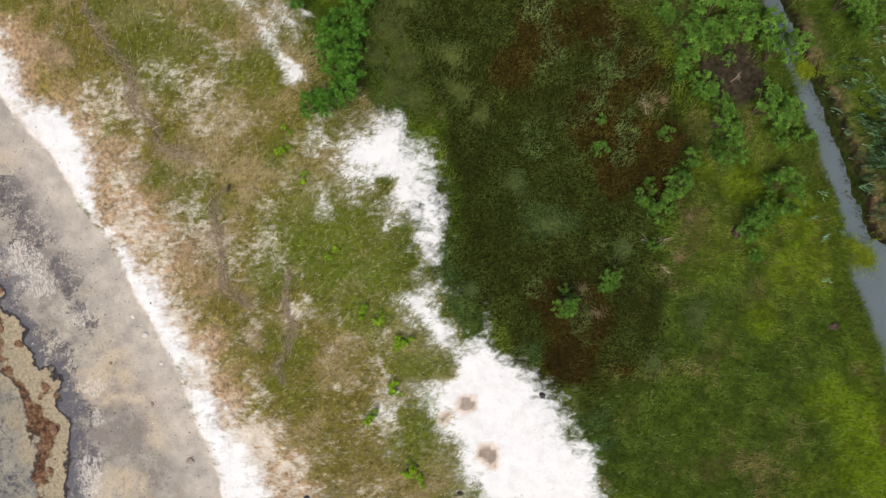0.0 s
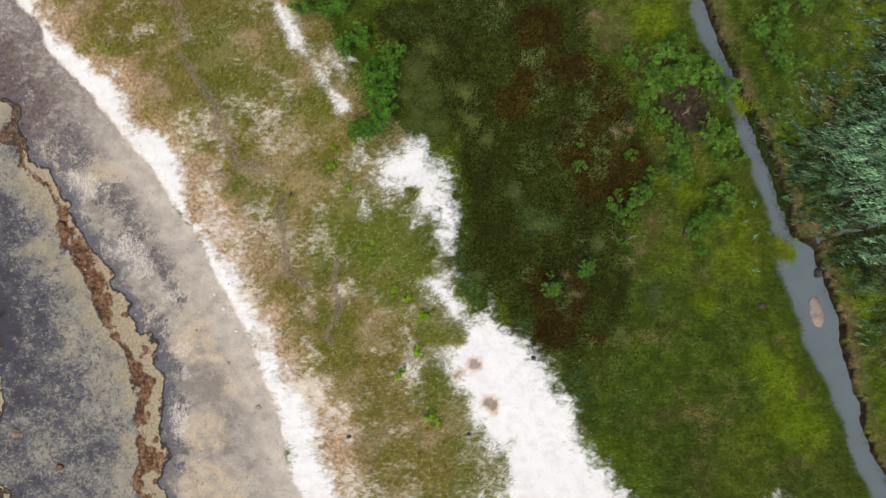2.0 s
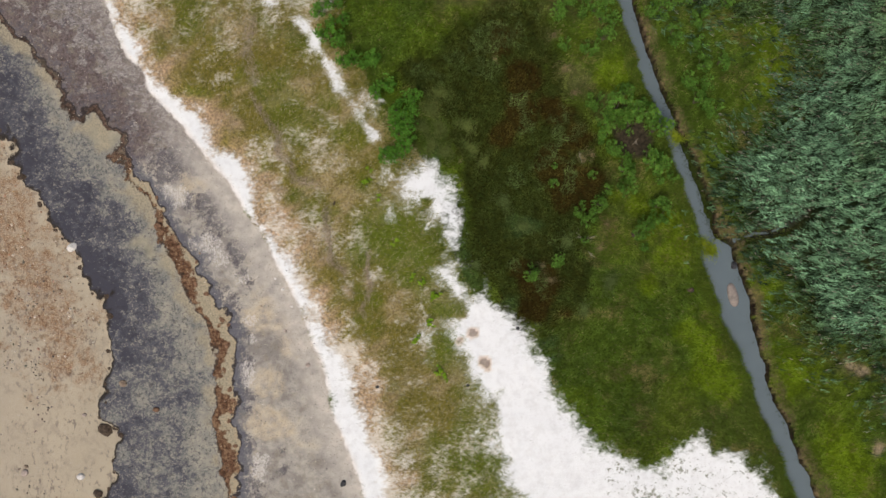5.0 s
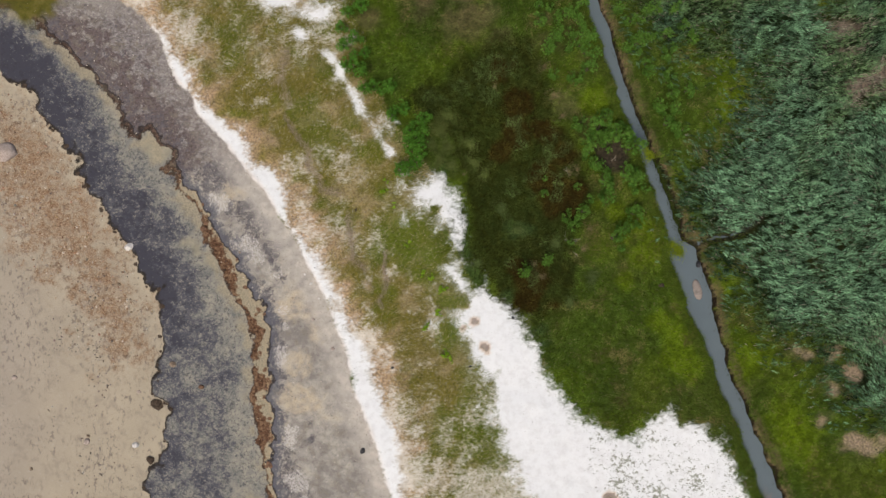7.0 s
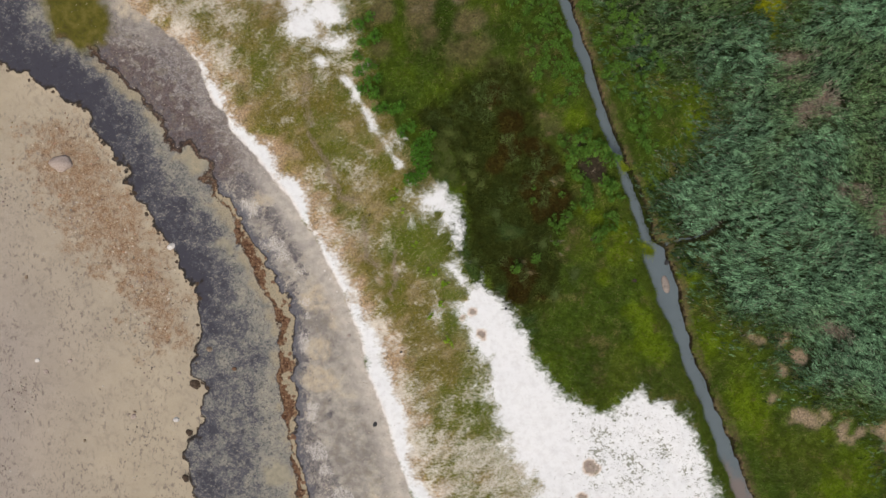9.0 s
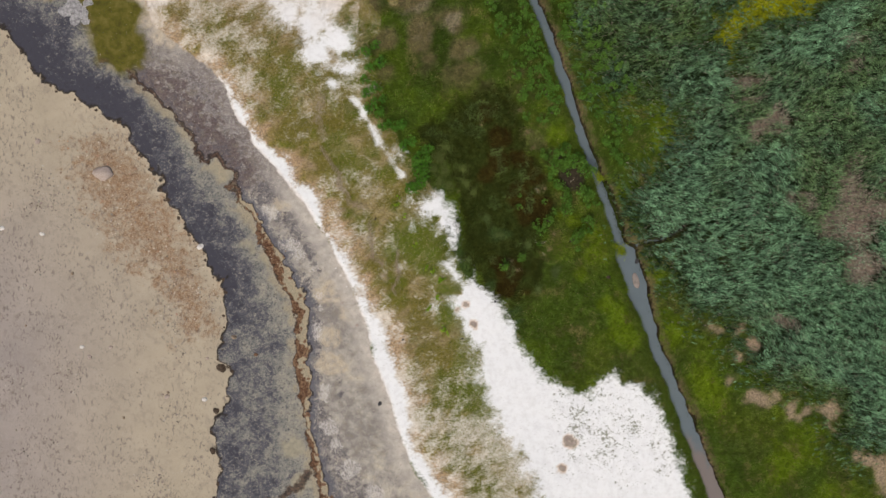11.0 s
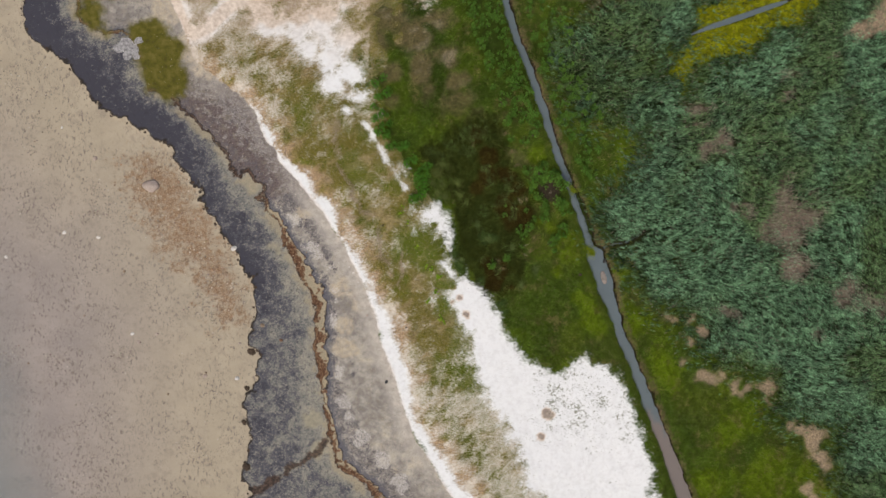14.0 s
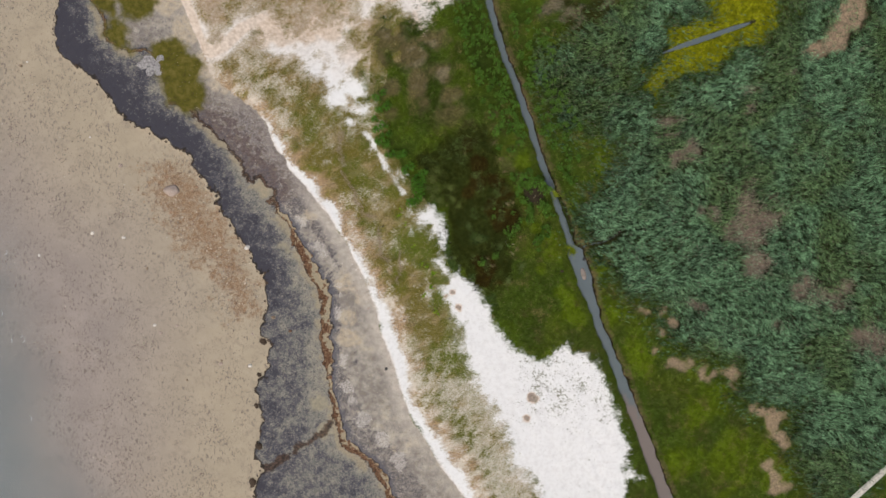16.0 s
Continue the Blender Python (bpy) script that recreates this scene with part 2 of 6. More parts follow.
# places with a growth of their own: x, y, radius
LUSH = [(11.4, 2.3, 0.8), (12.2, 0.3, 0.8), (13.8, -1.0, 1.8), (13.4, 1.2, 1.2), (16.4, -4.7, 1.4), (16.0, -6.6, 1.8), (15.1, -5.8, 1.3), (8.9, 6.8, 0.7), (9.9, 2.9, 0.6), (12.3, -2.7, 1.0), (14.5, 1.0, 1.8), (16.5, -8.5, 1.8), (38, -26, 5.5), (33, -21, 4.0), (43, -29, 3.0), (30, -27, 2.5), (19.0, -3.5, 1.8), (21.5, -9.0, 2.0), (20.2, 11.5, 2.0), (25, -14, 2.5), (9.5, 10.5, 1.4)]
BROWNED = [(-7.9, 26.3, 2.8), (-5.0, 24.3, 2.8), (-9.2, 23.5, 2.1), (-4.2, 20.7, 2.8), (-7.1, 20.0, 2.1), (-2.2, 26.4, 2.1), (-1.4, 22.2, 2.1), (-7.0, 17.1, 1.7), (-3.5, 17.9, 1.4), (2.2, 14.5, 1.4), (4.4, 12.4, 1.3), (9.8, 8.4, 1.2), (10.2, 13.5, 1.4), (6.0, 15.0, 1.4), (7.2, 10.5, 1.2), (0.1, 16.9, 2.1), (2.7, 15.1, 1.2), (5.0, 13.3, 1.2), (-0.3, 18.7, 1.8), (3.4, 11.4, 0.8), (5.9, 17.0, 0.9), (16.0, 29.5, 3.4), (19.0, 31.0, 3.0), (14.0, 31.5, 2.6)]


BROWN_CORE = [(3.9, 8.2, 1.7), (5.8, 8.6, 1.5), (7.4, 6.6, 1.1), (7.6, 3.4, 1.6), (8.6, 3.8, 1.0), (5.8, 5.1, 1.3), (6.5, 2.3, 0.9), (4.9, -2.7, 1.3), (4.7, -4.5, 1.1), (2.6, -4.0, 0.9), (3.9, -1.8, 0.9), (6.9, -5.3, 0.9), (2.6, 6.9, 1.3), (3.9, 10.8, 2.0), (2.6, 12.5, 1.7)]
TROD = [(27.6, -10.8, 0.8), (27.0, -12.9, 0.6), (30.0, -14.8, 1.1), (31.1, -14.2, 0.8), (33.0, -15.5, 1.1), (34.7, -16.0, 0.8), (36.9, -15.8, 1.3), (36.8, -17.6, 0.6), (39.5, -20.2, 0.9), (40.8, -20.7, 0.8), (42.8, -21.6, 1.3), (43.3, -23.5, 1.1), (43.7, -24.6, 0.8), (41.4, -27.8, 0.7), (42.9, -29.0, 0.9), (43.8, -30.4, 1.0), (49.1, 27.2, 1.9), (49.9, 28.6, 1.4), (46.9, 26.3, 1.1), (45.5, 26.0, 0.6), (51.5, 30.8, 2.2), (28.4, -9.5, 0.7), (25.4, -7.4, 0.5), (28.0, -8.1, 0.6)]


# dune: mossy hollows, blown-out sand, pinkish dead turf; blue-green herbs round the bare sand
DUNE_GREEN = [(-8.5, 8.8, 0.8), (-11.5, 8.2, 0.3), (-10.4, 4.1, 0.3), (-6.5, 3.5, 0.5), (-8.1, 1.5, 0.35), (-6.8, 6.5, 0.9), (-5.4, -4.2, 0.6), (-6.3, -5.2, 0.45), (-5.9, -5.9, 0.5), (-2.6, -0.8, 0.75), (-1.0, -4.6, 0.8), (-1.2, -6.8, 0.95), (-4.8, 1.5, 0.9), (-3.1, 1.3, 0.35), (-4.2, 4.6, 0.35), (-4.0, -0.9, 0.65), (-2.9, -2.7, 0.65)]
DUNE_PALE = [(-14.6, 8.9, 0.4), (-13.0, 6.9, 0.2), (-12.4, 6.2, 0.35), (-11.6, 4.5, 0.65), (-9.6, 8.3, 0.4), (-8.6, 7.5, 0.3), (-7.5, 6.0, 0.4), (-9.1, 6.1, 0.5), (-7.4, 2.2, 0.3), (-9.3, 1.5, 0.45), (-6.8, 1.5, 0.5), (-7.2, -4.8, 0.3), (-6.1, -6.4, 0.25), (-7.2, -7.5, 0.8), (-6.7, -5.4, 0.3), (-2.6, -2.0, 0.3), (-2.2, -4.8, 0.45), (-2.1, -6.9, 0.4), (-5.2, -2.5, 0.5), (-6.0, -6.6, 0.4), (-5.5, -7.8, 0.5), (-1.6, -8.1, 0.35), (-2.6, -4.2, 0.3), (-5.0, 4.4, 0.6), (-4.6, 2.0, 0.35), (-7.9, 7.2, 0.25), (-6.2, -0.9, 0.5), (-6.8, -0.3, 0.4)]
DUNE_PINK = [(-11.7, 0.5, 0.6), (-11.8, 2.6, 0.6), (-11.9, 1.4, 0.5), (-10.6, -0.9, 0.6), (-9.4, -3.9, 0.6), (-9.1, -4.8, 0.55), (-9.9, -2.7, 0.5), (-8.0, -5.8, 0.5), (-8.4, -6.4, 0.5), (-13.9, 3.0, 0.45), (-16.5, 6.3, 0.5), (-16.7, 7.0, 0.45), (-14.5, 7.2, 0.5), (-12.7, 3.9, 0.35), (-7.1, -3.3, 0.4)]
BLUE_HERBS = [(-3.5, 5.1, 0.45), (-4.0, 4.4, 0.25), (0.4, -2.3, 0.6), (1.0, -2.7, 0.5), (5.6, -6.6, 0.7), (6.0, -7.7, 0.5), (3.2, -4.1, 0.5), (3.9, 0.9, 0.9), (4.8, 0.8, 0.5), (0.2, -1.0, 0.35), (-1.8, 5.6, 0.65), (0.0, -0.3, 0.3)]
SAND_HOLES = [(-2.55, 3.2, 0.2), (-2.15, 2.3, 0.2), (0.75, -2.4, 0.55), (1.1, -3.0, 0.4), (-1.8, 0.4, 0.25), (-1.4, -0.7, 0.3)]
BLOWN = [(-12.0, 19.9, 2.4), (-11.2, 17.1, 1.6), (-14.1, 18.4, 1.8), (-14.9, 21.6, 2.1), (-17.0, 22.6, 1.7), (-18.1, 24.3, 1.6), (-21.3, 25.0, 1.6), (-23.4, 26.0, 1.3), (-25.5, 28.1, 1.6), (-12.8, 23.4, 1.4), (-16.0, 26.2, 2.1), (-12.6, 15.6, 0.7)]
# upper beach: dark growth, salt-white lumps, smooth tan sand; pale silt on the mat
GROWTH = [(-16.3, 2.0, 1.2), (-15.0, 0.9, 1.0), (-14.4, -0.9, 0.9), (-14.1, -2.2, 0.5), (-15.9, 0.6, 0.9), (-17.2, 2.4, 0.9), (-14.6, -4.4, 0.6), (-14.5, -5.7, 0.55), (-14.6, -7.3, 0.6), (-14.5, -9.0, 0.6), (-12.1, -3.3, 0.4), (-11.3, -6.1, 0.22), (-13.7, -3.0, 0.5), (-17.9, 0.0, 0.9), (-13.7, -8.1, 0.5), (-13.7, -10.3, 0.5), (-11.8, -14.0, 0.45), (-11.4, -15.3, 0.4), (-17.9, 5.1, 1.5), (-19.0, 4.4, 1.5)]
SALT = [(-16.1, -0.9, 0.9), (-15.5, -1.6, 0.5), (-14.3, -2.7, 0.45), (-13.7, -5.5, 0.45), (-13.9, -8.8, 0.9), (-13.6, -6.6, 0.5), (-16.7, -0.4, 0.65), (-12.9, -15.0, 0.8), (-12.5, -18.5, 0.9), (-10.3, -22.6, 1.1), (-7.6, -25.0, 1.1), (-5.6, -27.8, 1.2), (-11.6, -20.4, 0.7), (-18.5, 2.6, 0.9)]
TAN_SAND = [(-13.2, -5.2, 1.05), (-12.8, -4.4, 0.65), (-11.7, -5.7, 0.9), (-10.6, -7.1, 1.1), (-12.6, -9.5, 1.0), (-12.2, -12.2, 1.4), (-17.6, 3.4, 0.7), (-30.5, 22.6, 2.2), (-33.5, 27.0, 2.0), (-29.3, 20.0, 1.3), (-36.0, 30.5, 2.0)]
SILT = [(-23.6, 6.8, 1.1), (-22.3, 6.8, 0.8), (-21.5, 3.6, 0.5), (-20.7, 2.5, 0.4), (-20.9, -0.1, 0.6), (-20.4, -0.8, 0.5), (-19.1, -1.7, 0.6), (-18.5, -1.4, 0.5), (-24.8, 9.2, 0.75), (-26.7, 11.0, 0.65), (-16.0, -20.5, 1.2), (-15.2, -24.0, 0.9), (-28.5, 12.8, 0.8)]


WRACK = [[(-13.6, 9.2), (-12.7, 7.8), (-11.8, 6.7), (-11.7, 5.2), (-10.8, 4.7), (-10.8, 3.8), (-9.4, 3.4)], [(-8.7, 2.0), (-8.6, 0.8), (-8.4, -0.1), (-8.3, -1.6), (-7.3, -2.2)], [(-5.8, -0.9), (-6.0, -2.2), (-5.7, -2.9), (-5.9, -4.0), (-6.3, -4.5), (-6.0, -5.2)], [(-13.5, 14.2), (-13.9, 12.1), (-13.3, 9.9)]]


def patches(px, py, places, seed, soft=0.45):
    """0 to 1: ragged patches about the places, with wisps drawn out of their edges."""
    wx, wy = (fbm(px, py, 0.9, seed, 3) - 0.5) * 0.9, (fbm(px, py, 0.9, seed + 7, 3) - 0.5) * 0.9
    v = np.full(px.shape, -9.0)
    for x, y, r in places:
        k = min(1.0, r / 0.6)
        v = np.maximum(v, r - np.hypot(px - x + wx * k, (py - y + wy * k) * 1.15))
    return ease(v + (fbm(px, py, 0.5, seed + 3, 3, 25, 1.8) - 0.5) * soft, -soft * 0.6, soft * 0.6)


def spots(px, py, places, seed):
    v = np.full(px.shape, -9.0)
    for x, y, r in places:
        v = np.maximum(v, 1 - np.hypot(px - x, py - y) / r)
    return ease(v + (fbm(px, py, 2.0, seed) - 0.5) * 1.2, -0.1, 0.6)


def ground_distance(px, py, line, closed=False):
    """Distance from the points to a line of (x, y)."""
    best = np.full(px.shape, 1e9)
    pts = list(line) + ([line[0]] if closed else [])
    for (ax, ay), (bx, by) in zip(pts[:-1], pts[1:]):
        dx, dy = bx - ax, by - ay
        u = np.clip(((px - ax) * dx + (py - ay) * dy) / (dx * dx + dy * dy + 1e-12), 0, 1)
        best = np.minimum(best, (px - ax - u * dx) ** 2 + (py - ay - u * dy) ** 2)
    return np.sqrt(best)


def inside(px, py, ring):
    hit = np.zeros(px.shape, bool)
    for (ax, ay), (bx, by) in zip(ring, ring[1:] + ring[:1]):
        if ay != by:
            hit ^= ((ay > py) != (by > py)) & (px < (bx - ax) * (py - ay) / (by - ay) + ax)
    return hit


def within_ring(px, py, ring):
    """Signed distance, positive inside."""
    d = ground_distance(px, py, ring, True)
    return np.where(inside(px, py, ring), d, -d)


def landward(px, py, line):
    """Signed distance from a shore line, positive on its land side."""
    d = ground_distance(px, py, line)
    return np.where(inside(px, py, list(line) + [(-4000, -1500), (-4000, 1500)]), -d, d)


def channel(px, py, line):
    """Distance past the water's edge of a channel (negative over water), and the side (1: east)."""
    best, side = np.full(px.shape, 1e9), np.zeros(px.shape)
    for (ax, ay, aw), (bx, by, bw) in zip(line[:-1], line[1:]):
        dx, dy = bx - ax, by - ay
        u = np.clip(((px - ax) * dx + (py - ay) * dy) / (dx * dx + dy * dy), 0, 1)
        d = np.hypot(px - ax - u * dx, py - ay - u * dy) - (aw + u * (bw - aw))
        s = np.sign((px - ax) * -dy + (py - ay) * dx)
        side = np.where(d < best, s, side)
        best = np.minimum(best, d)
    return best, side


def hash01(ix, iy, seed):
    h = (ix.astype(np.int64) * 374761393 + iy.astype(np.int64) * 668265263 + seed * 974634777) & 0xFFFFFFFF
    h = ((h ^ (h >> 13)) * 1274126177) & 0xFFFFFFFF
    return ((h ^ (h >> 16)) & 0xFFFF) / 65535.0


def lattice(px, py, size, seed):
    gx, gy = px / size, py / size
    ix, iy = np.floor(gx), np.floor(gy)
    fx, fy = gx - ix, gy - iy
    fx, fy = fx * fx * (3 - 2 * fx), fy * fy * (3 - 2 * fy)
    a, b = hash01(ix, iy, seed), hash01(ix + 1, iy, seed)
    c, d = hash01(ix, iy + 1, seed), hash01(ix + 1, iy + 1, seed)
    return (a + (b - a) * fx) * (1 - fy) + (c + (d - c) * fx) * fy


def fbm(px, py, size, seed, octaves=4, turn=0.0, stretch=1.0):
    """Fractal noise, about 0 to 1 with mean 0.5; features of that size, longer by stretch along turn degrees."""
    c, s = math.cos(radians(turn)), math.sin(radians(turn))
    qx, qy = (px * c + py * s) / stretch, -px * s + py * c
    total, weight, amp = 0.0, 0.0, 1.0
    for k in range(octaves):
        total = total + amp * lattice(qx + 13.7 * k, qy - 7.3 * k, size / 2 ** k, seed + k)
        weight, amp = weight + amp, amp * 0.55
    return np.clip((total / weight - 0.5) * 1.5 + 0.5, 0, 1)


def ease(v, lo, hi):
    u = np.clip((v - lo) / (hi - lo), 0, 1)
    return u * u * (3 - 2 * u)


def blend(a, b, f):
    f = np.asarray(f)[..., None]
    return a * (1 - f) + np.asarray(b) * f


def plan(px, py):
    """All the fields of the place at the points."""
    f = {}
    wob = fbm(px, py, 1.6, 3) - 0.5
    f["flat"] = landward(px, py, FLAT_EDGE) + wob * 0.8 + (fbm(px, py, 0.8, 4, 3) - 0.5) * 0.7
    f["ledge"] = landward(px, py, LEDGE) + (fbm(px, py, 1.2, 5) - 0.5) * 0.8
    f["ridge"] = landward(px, py, RIDGE) + (fbm(px, py, 1.0, 6) - 0.5) * 0.8
    bank = ease(py + 2 * wob, 3.0, 5.5)
    f["ridge"] = f["ridge"] * (1 - bank) + (f["ledge"] - 0.22 - 0.5 * np.abs(wob)) * bank
    f["fork"] = ground_distance(px, py, LEDGE_FORK) + wob * 0.6
    f["strip"] = landward(px, py, STRIP) + wob * 0.25
    f["dune"] = landward(px, py, DUNE) + (fbm(px, py, 1.4, 8) - 0.5) * 0.8
    f["sea"] = landward(px, py, SEA)
    f["ditch"], f["bank"] = channel(px, py, DITCH)
    f["ditch"] = f["ditch"] + (fbm(px, py, 1.0, 14) - 0.5) * 0.34
    f["creek"], _ = channel(px, py, CREEK)
    f["rill"], _ = channel(px, py, RIVULET)
    f["dark"] = within_ring(px, py, DARK) + 0.5 + wob * 1.6 + (fbm(px, py, 3.5, 11) - 0.5) * 2.0
    f["yellow"] = within_ring(px, py, YELLOW) + wob * 2.0 + (fbm(px, py, 3.0, 12) - 0.5) * 2.0
    f["reed"] = within_ring(px, py, REED) + wob * 2.0
    f["reed"] = np.minimum(f["reed"], -0.7 - f["yellow"])
    f["marsh"] = np.maximum(np.maximum(within_ring(px, py, MARSH_SOUTH), within_ring(px, py, MARSH_NORTH)), within_ring(px, py, MARSH_INNER)) + 0.2 + wob * 0.9
    f["shell"] = within_ring(px, py, SHELL_BED)
    dead = np.full(px.shape, -9.0)
    sx, sy = px + (fbm(px, py, 2.4, 25) - 0.5) * 3.2, py + (fbm(px, py, 2.4, 26) - 0.5) * 2.4
    for x, y, r in DEAD:
        dead = np.maximum(dead, (r - np.hypot(sx - x, sy - y)) / r)
    trod = np.full(px.shape, -9.0)
    for x, y, r in TROD:
        trod = np.maximum(trod, r - np.hypot(px - x + (sx - px) * 0.5, py - y + (sy - py) * 0.5))
    f["trod"] = np.clip(trod + 0.2, -3, 1.2) + (fbm(px, py, 1.4, 23) - 0.5) * 1.3
    f["dead"] = dead + (fbm(px, py, 1.8, 21) - 0.5) * 1.6
    for name, places, seed in (("mossy", DUNE_GREEN, 131), ("blown", DUNE_PALE, 141), ("pink", DUNE_PINK, 151), ("herbs", BLUE_HERBS, 161), ("growth", GROWTH, 171), ("salt", SALT, 181), ("tansand", TAN_SAND, 191), ("silt", SILT, 201)):
        f[name] = patches(px, py, places, seed)
    white = within_ring(px, py, SAND_BLOB)
    white = np.maximum(white, np.maximum(within_ring(px, py, SAND_NECK), within_ring(px, py, SAND_PAN)))
    white = white - 0.12 * (py > -12)
    # grass creeps into the bare sand from the dune side, the meadow side is cut clean
    west = px < np.interp(py, (-36, -20, -14, -10, -6, -2, 0, 4.5), (17, 13, 7.5, 4.3, 2.5, 0.0, -0.3, -1.3))
    white = np.where(west, np.minimum(white * 0.6, 1.2) + 0.06, white)
    plume = np.full(px.shape, -9.0)
    for x, y, r in BLOWN:
        plume = np.maximum(plume, 1 - np.hypot(px - x, py - y) / r)
    plume = plume * 1.2 - 0.42
    white = np.maximum(white, np.minimum(within_ring(px, py, SAND_TRACK) * 0.45, 1.2) - 0.6)
    white = np.maximum(white, (0.27 - ground_distance(px, py, SAND_STREAK)) * 1.9)
    for x, y, r in ((-4.8, 4.1, 0.65), (-4.5, 2.0, 0.4), (-6.0, 8.6, 0.35), (-2.0, -6.3, 0.4), (-0.6, -1.6, 0.4)):
        white = np.maximum(white, (r - np.hypot(px - x, py - y)) * 0.8)
    white = np.maximum(white, 1.15 - ground_distance(px, py, TAN_PATH))
    ragged = (fbm(px, py, 1.1, 31) - 0.5)
    # thin sand among the dune grass
    dunes = ease(f["dune"], -1.5, -0.5) * (1 - ease(px - np.interp(py, (-33, -20, -9, 0, 5, 12, 20, 33), (13.5, 8, 3.2, -1, -2.5, -8.0, -9.6, -6)) + (fbm(px, py, 2.2, 44) - 0.5) * 5.5 * ease(py, 8, 13), -2.2, 1.2))
    f["dunes"] = dunes
    patch = 0.6 * fbm(px, py, 0.75, 41, 3, 35, 1.6) + 0.4 * fbm(px, py, 2.6, 43, 3)
    low = 1.1 * ease(-py, 4, 16) * ease(px, -9, 0) + ease(py, 10, 19) * 1.25 + 0.9 * ease(3.2 - f["dune"], 0, 3.2) * ease(-py, -9, 2)
    f["thin"] = np.where(dunes > 0.02, (patch - 0.665 + 0.16 * np.clip(low, 0, 1.3)) * 2.4, -2.0) - 1.5 * (1 - dunes)
    f["thin"] = f["thin"] - 0.7 * ease(4.0 - np.hypot(px + 5.5, py - 8.0), 0, 1.8) + 0.55 * ease(py, 17, 24) * (px < -10) + 0.5 * ease(3.5 - np.abs(px - np.interp(py, (-32, -16), (9.5, 1.5))), 0, 2.5) * ease(-py, 14, 20)
    f["thin"] = f["thin"] + 0.35 * ease(-py, 14, 20) + 0.55 * f["blown"] - 0.6 * f["mossy"] + 0.25 * f["pink"]
    f["sand"] = white * 1.0 + ragged * np.where(white > 0.8, 0.5, np.where(west | (py > 6) | (py < -12), 1.25, 0.7))
    f["sand"] = np.maximum(f["sand"], plume + (fbm(px, py, 2.2, 33) - 0.5) * 2.2)
    f["sand"] = np.maximum(f["sand"], np.minimum(f["strip"] + 0.05, -0.52 - f["dune"]) * 1.3 + 0.12 + 0.45 * ease(py, 6.5, 9) * ease(-py, -14.5, -12) + 0.75 * ragged + 0.9 * (fbm(px, py, 2.6, 35, 3) - 0.58) - 0.9 * ease(py, 14, 18))
    f["sand"] = f["sand"] - 1.3 * patches(px, py, SAND_HOLES, 211)
    f["white"] = white
    f["lush"] = spots(px, py, LUSH, 121)
    f["core"] = np.minimum(spots(px, py, BROWN_CORE, 123) * 1.5, 1.0)
    f["browned"] = spots(px, py, BROWNED, 122)
    return f


def height(px, py, f):
    z = 0.12 + 0.16 * (fbm(px, py, 6, 51) - 0.5) + 0.08 * (fbm(px, py, 1.0, 52) - 0.5)
    z = z + 0.28 * ease(f["dune"], -0.6, 1.5) * (1 - ease(f["dune"], 4, 14))
    upper = 0.0 + 0.02 * f["strip"] + 0.04 * (fbm(px, py, 0.9, 53) - 0.5)
    z = np.where(f["strip"] < 0, np.maximum(upper, -0.12), np.minimum(z, 0.03 + 0.25 * f["strip"] + 0.02))
    mat = -0.17 + 0.05 * (fbm(px, py, 0.8, 54) - 0.5) + 0.05 * ease(-f["ledge"], 0, 1)
    z = np.where(f["ledge"] < 0, mat + (z - mat) * ease(f["ledge"], -0.25, 0.0), z)
    flat = -0.36 - 0.008 * np.clip(-f["flat"], 0, 60) + 0.03 * (fbm(px, py, 2.5, 55) - 0.5)
    z = np.where(f["flat"] < 0.15, flat + (z - flat) * ease(f["flat"], -0.15, 0.15), z)
    z = z - 0.12 * ease(-f["sea"], 0, 60)
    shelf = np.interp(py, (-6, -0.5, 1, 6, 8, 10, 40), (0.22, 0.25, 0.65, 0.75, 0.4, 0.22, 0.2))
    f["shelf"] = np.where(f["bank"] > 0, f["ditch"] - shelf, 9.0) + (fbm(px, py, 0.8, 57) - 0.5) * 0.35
    z = z - 0.2 * (1 - ease(f["shelf"], -0.1, 0.12)) * (f["bank"] > 0)
    for name, deep, slope in (("ditch", 0.55, 0.30), ("creek", 0.3, 0.25), ("rill", 0.2, 0.2)):
        z = z - deep * (1 - ease(f[name], -slope, slope))
    return z

# ---- ground ----
def axis(lo, hi, cell):
    core = np.arange(lo, hi + cell / 2, cell)
    grow = np.cumsum(cell * 1.28 ** np.arange(1, 37))
    grow = grow[grow < 2600]
    return np.concatenate([lo - grow[::-1], core, hi + grow])


CELL = 0.2
GX, GY = axis(-60, 60, CELL), axis(-36, 36, CELL)
MX, MY = np.meshgrid(GX, GY)
F = plan(MX, MY)
Z = height(MX, MY, F)


def at(values, px, py):
    """A field of the plan, or the ground's height, at points."""
    ix = np.clip(np.searchsorted(GX, px) - 1, 0, len(GX) - 2)
    iy = np.clip(np.searchsorted(GY, py) - 1, 0, len(GY) - 2)
    u, v = (px - GX[ix]) / (GX[ix + 1] - GX[ix]), (py - GY[iy]) / (GY[iy + 1] - GY[iy])
    return (values[iy, ix] * (1 - u) + values[iy, ix + 1] * u) * (1 - v) + (values[iy + 1, ix] * (1 - u) + values[iy + 1, ix + 1] * u) * v


def ground_z(x, y):
    return float(at(Z, np.array([float(x)]), np.array([float(y)]))[0])


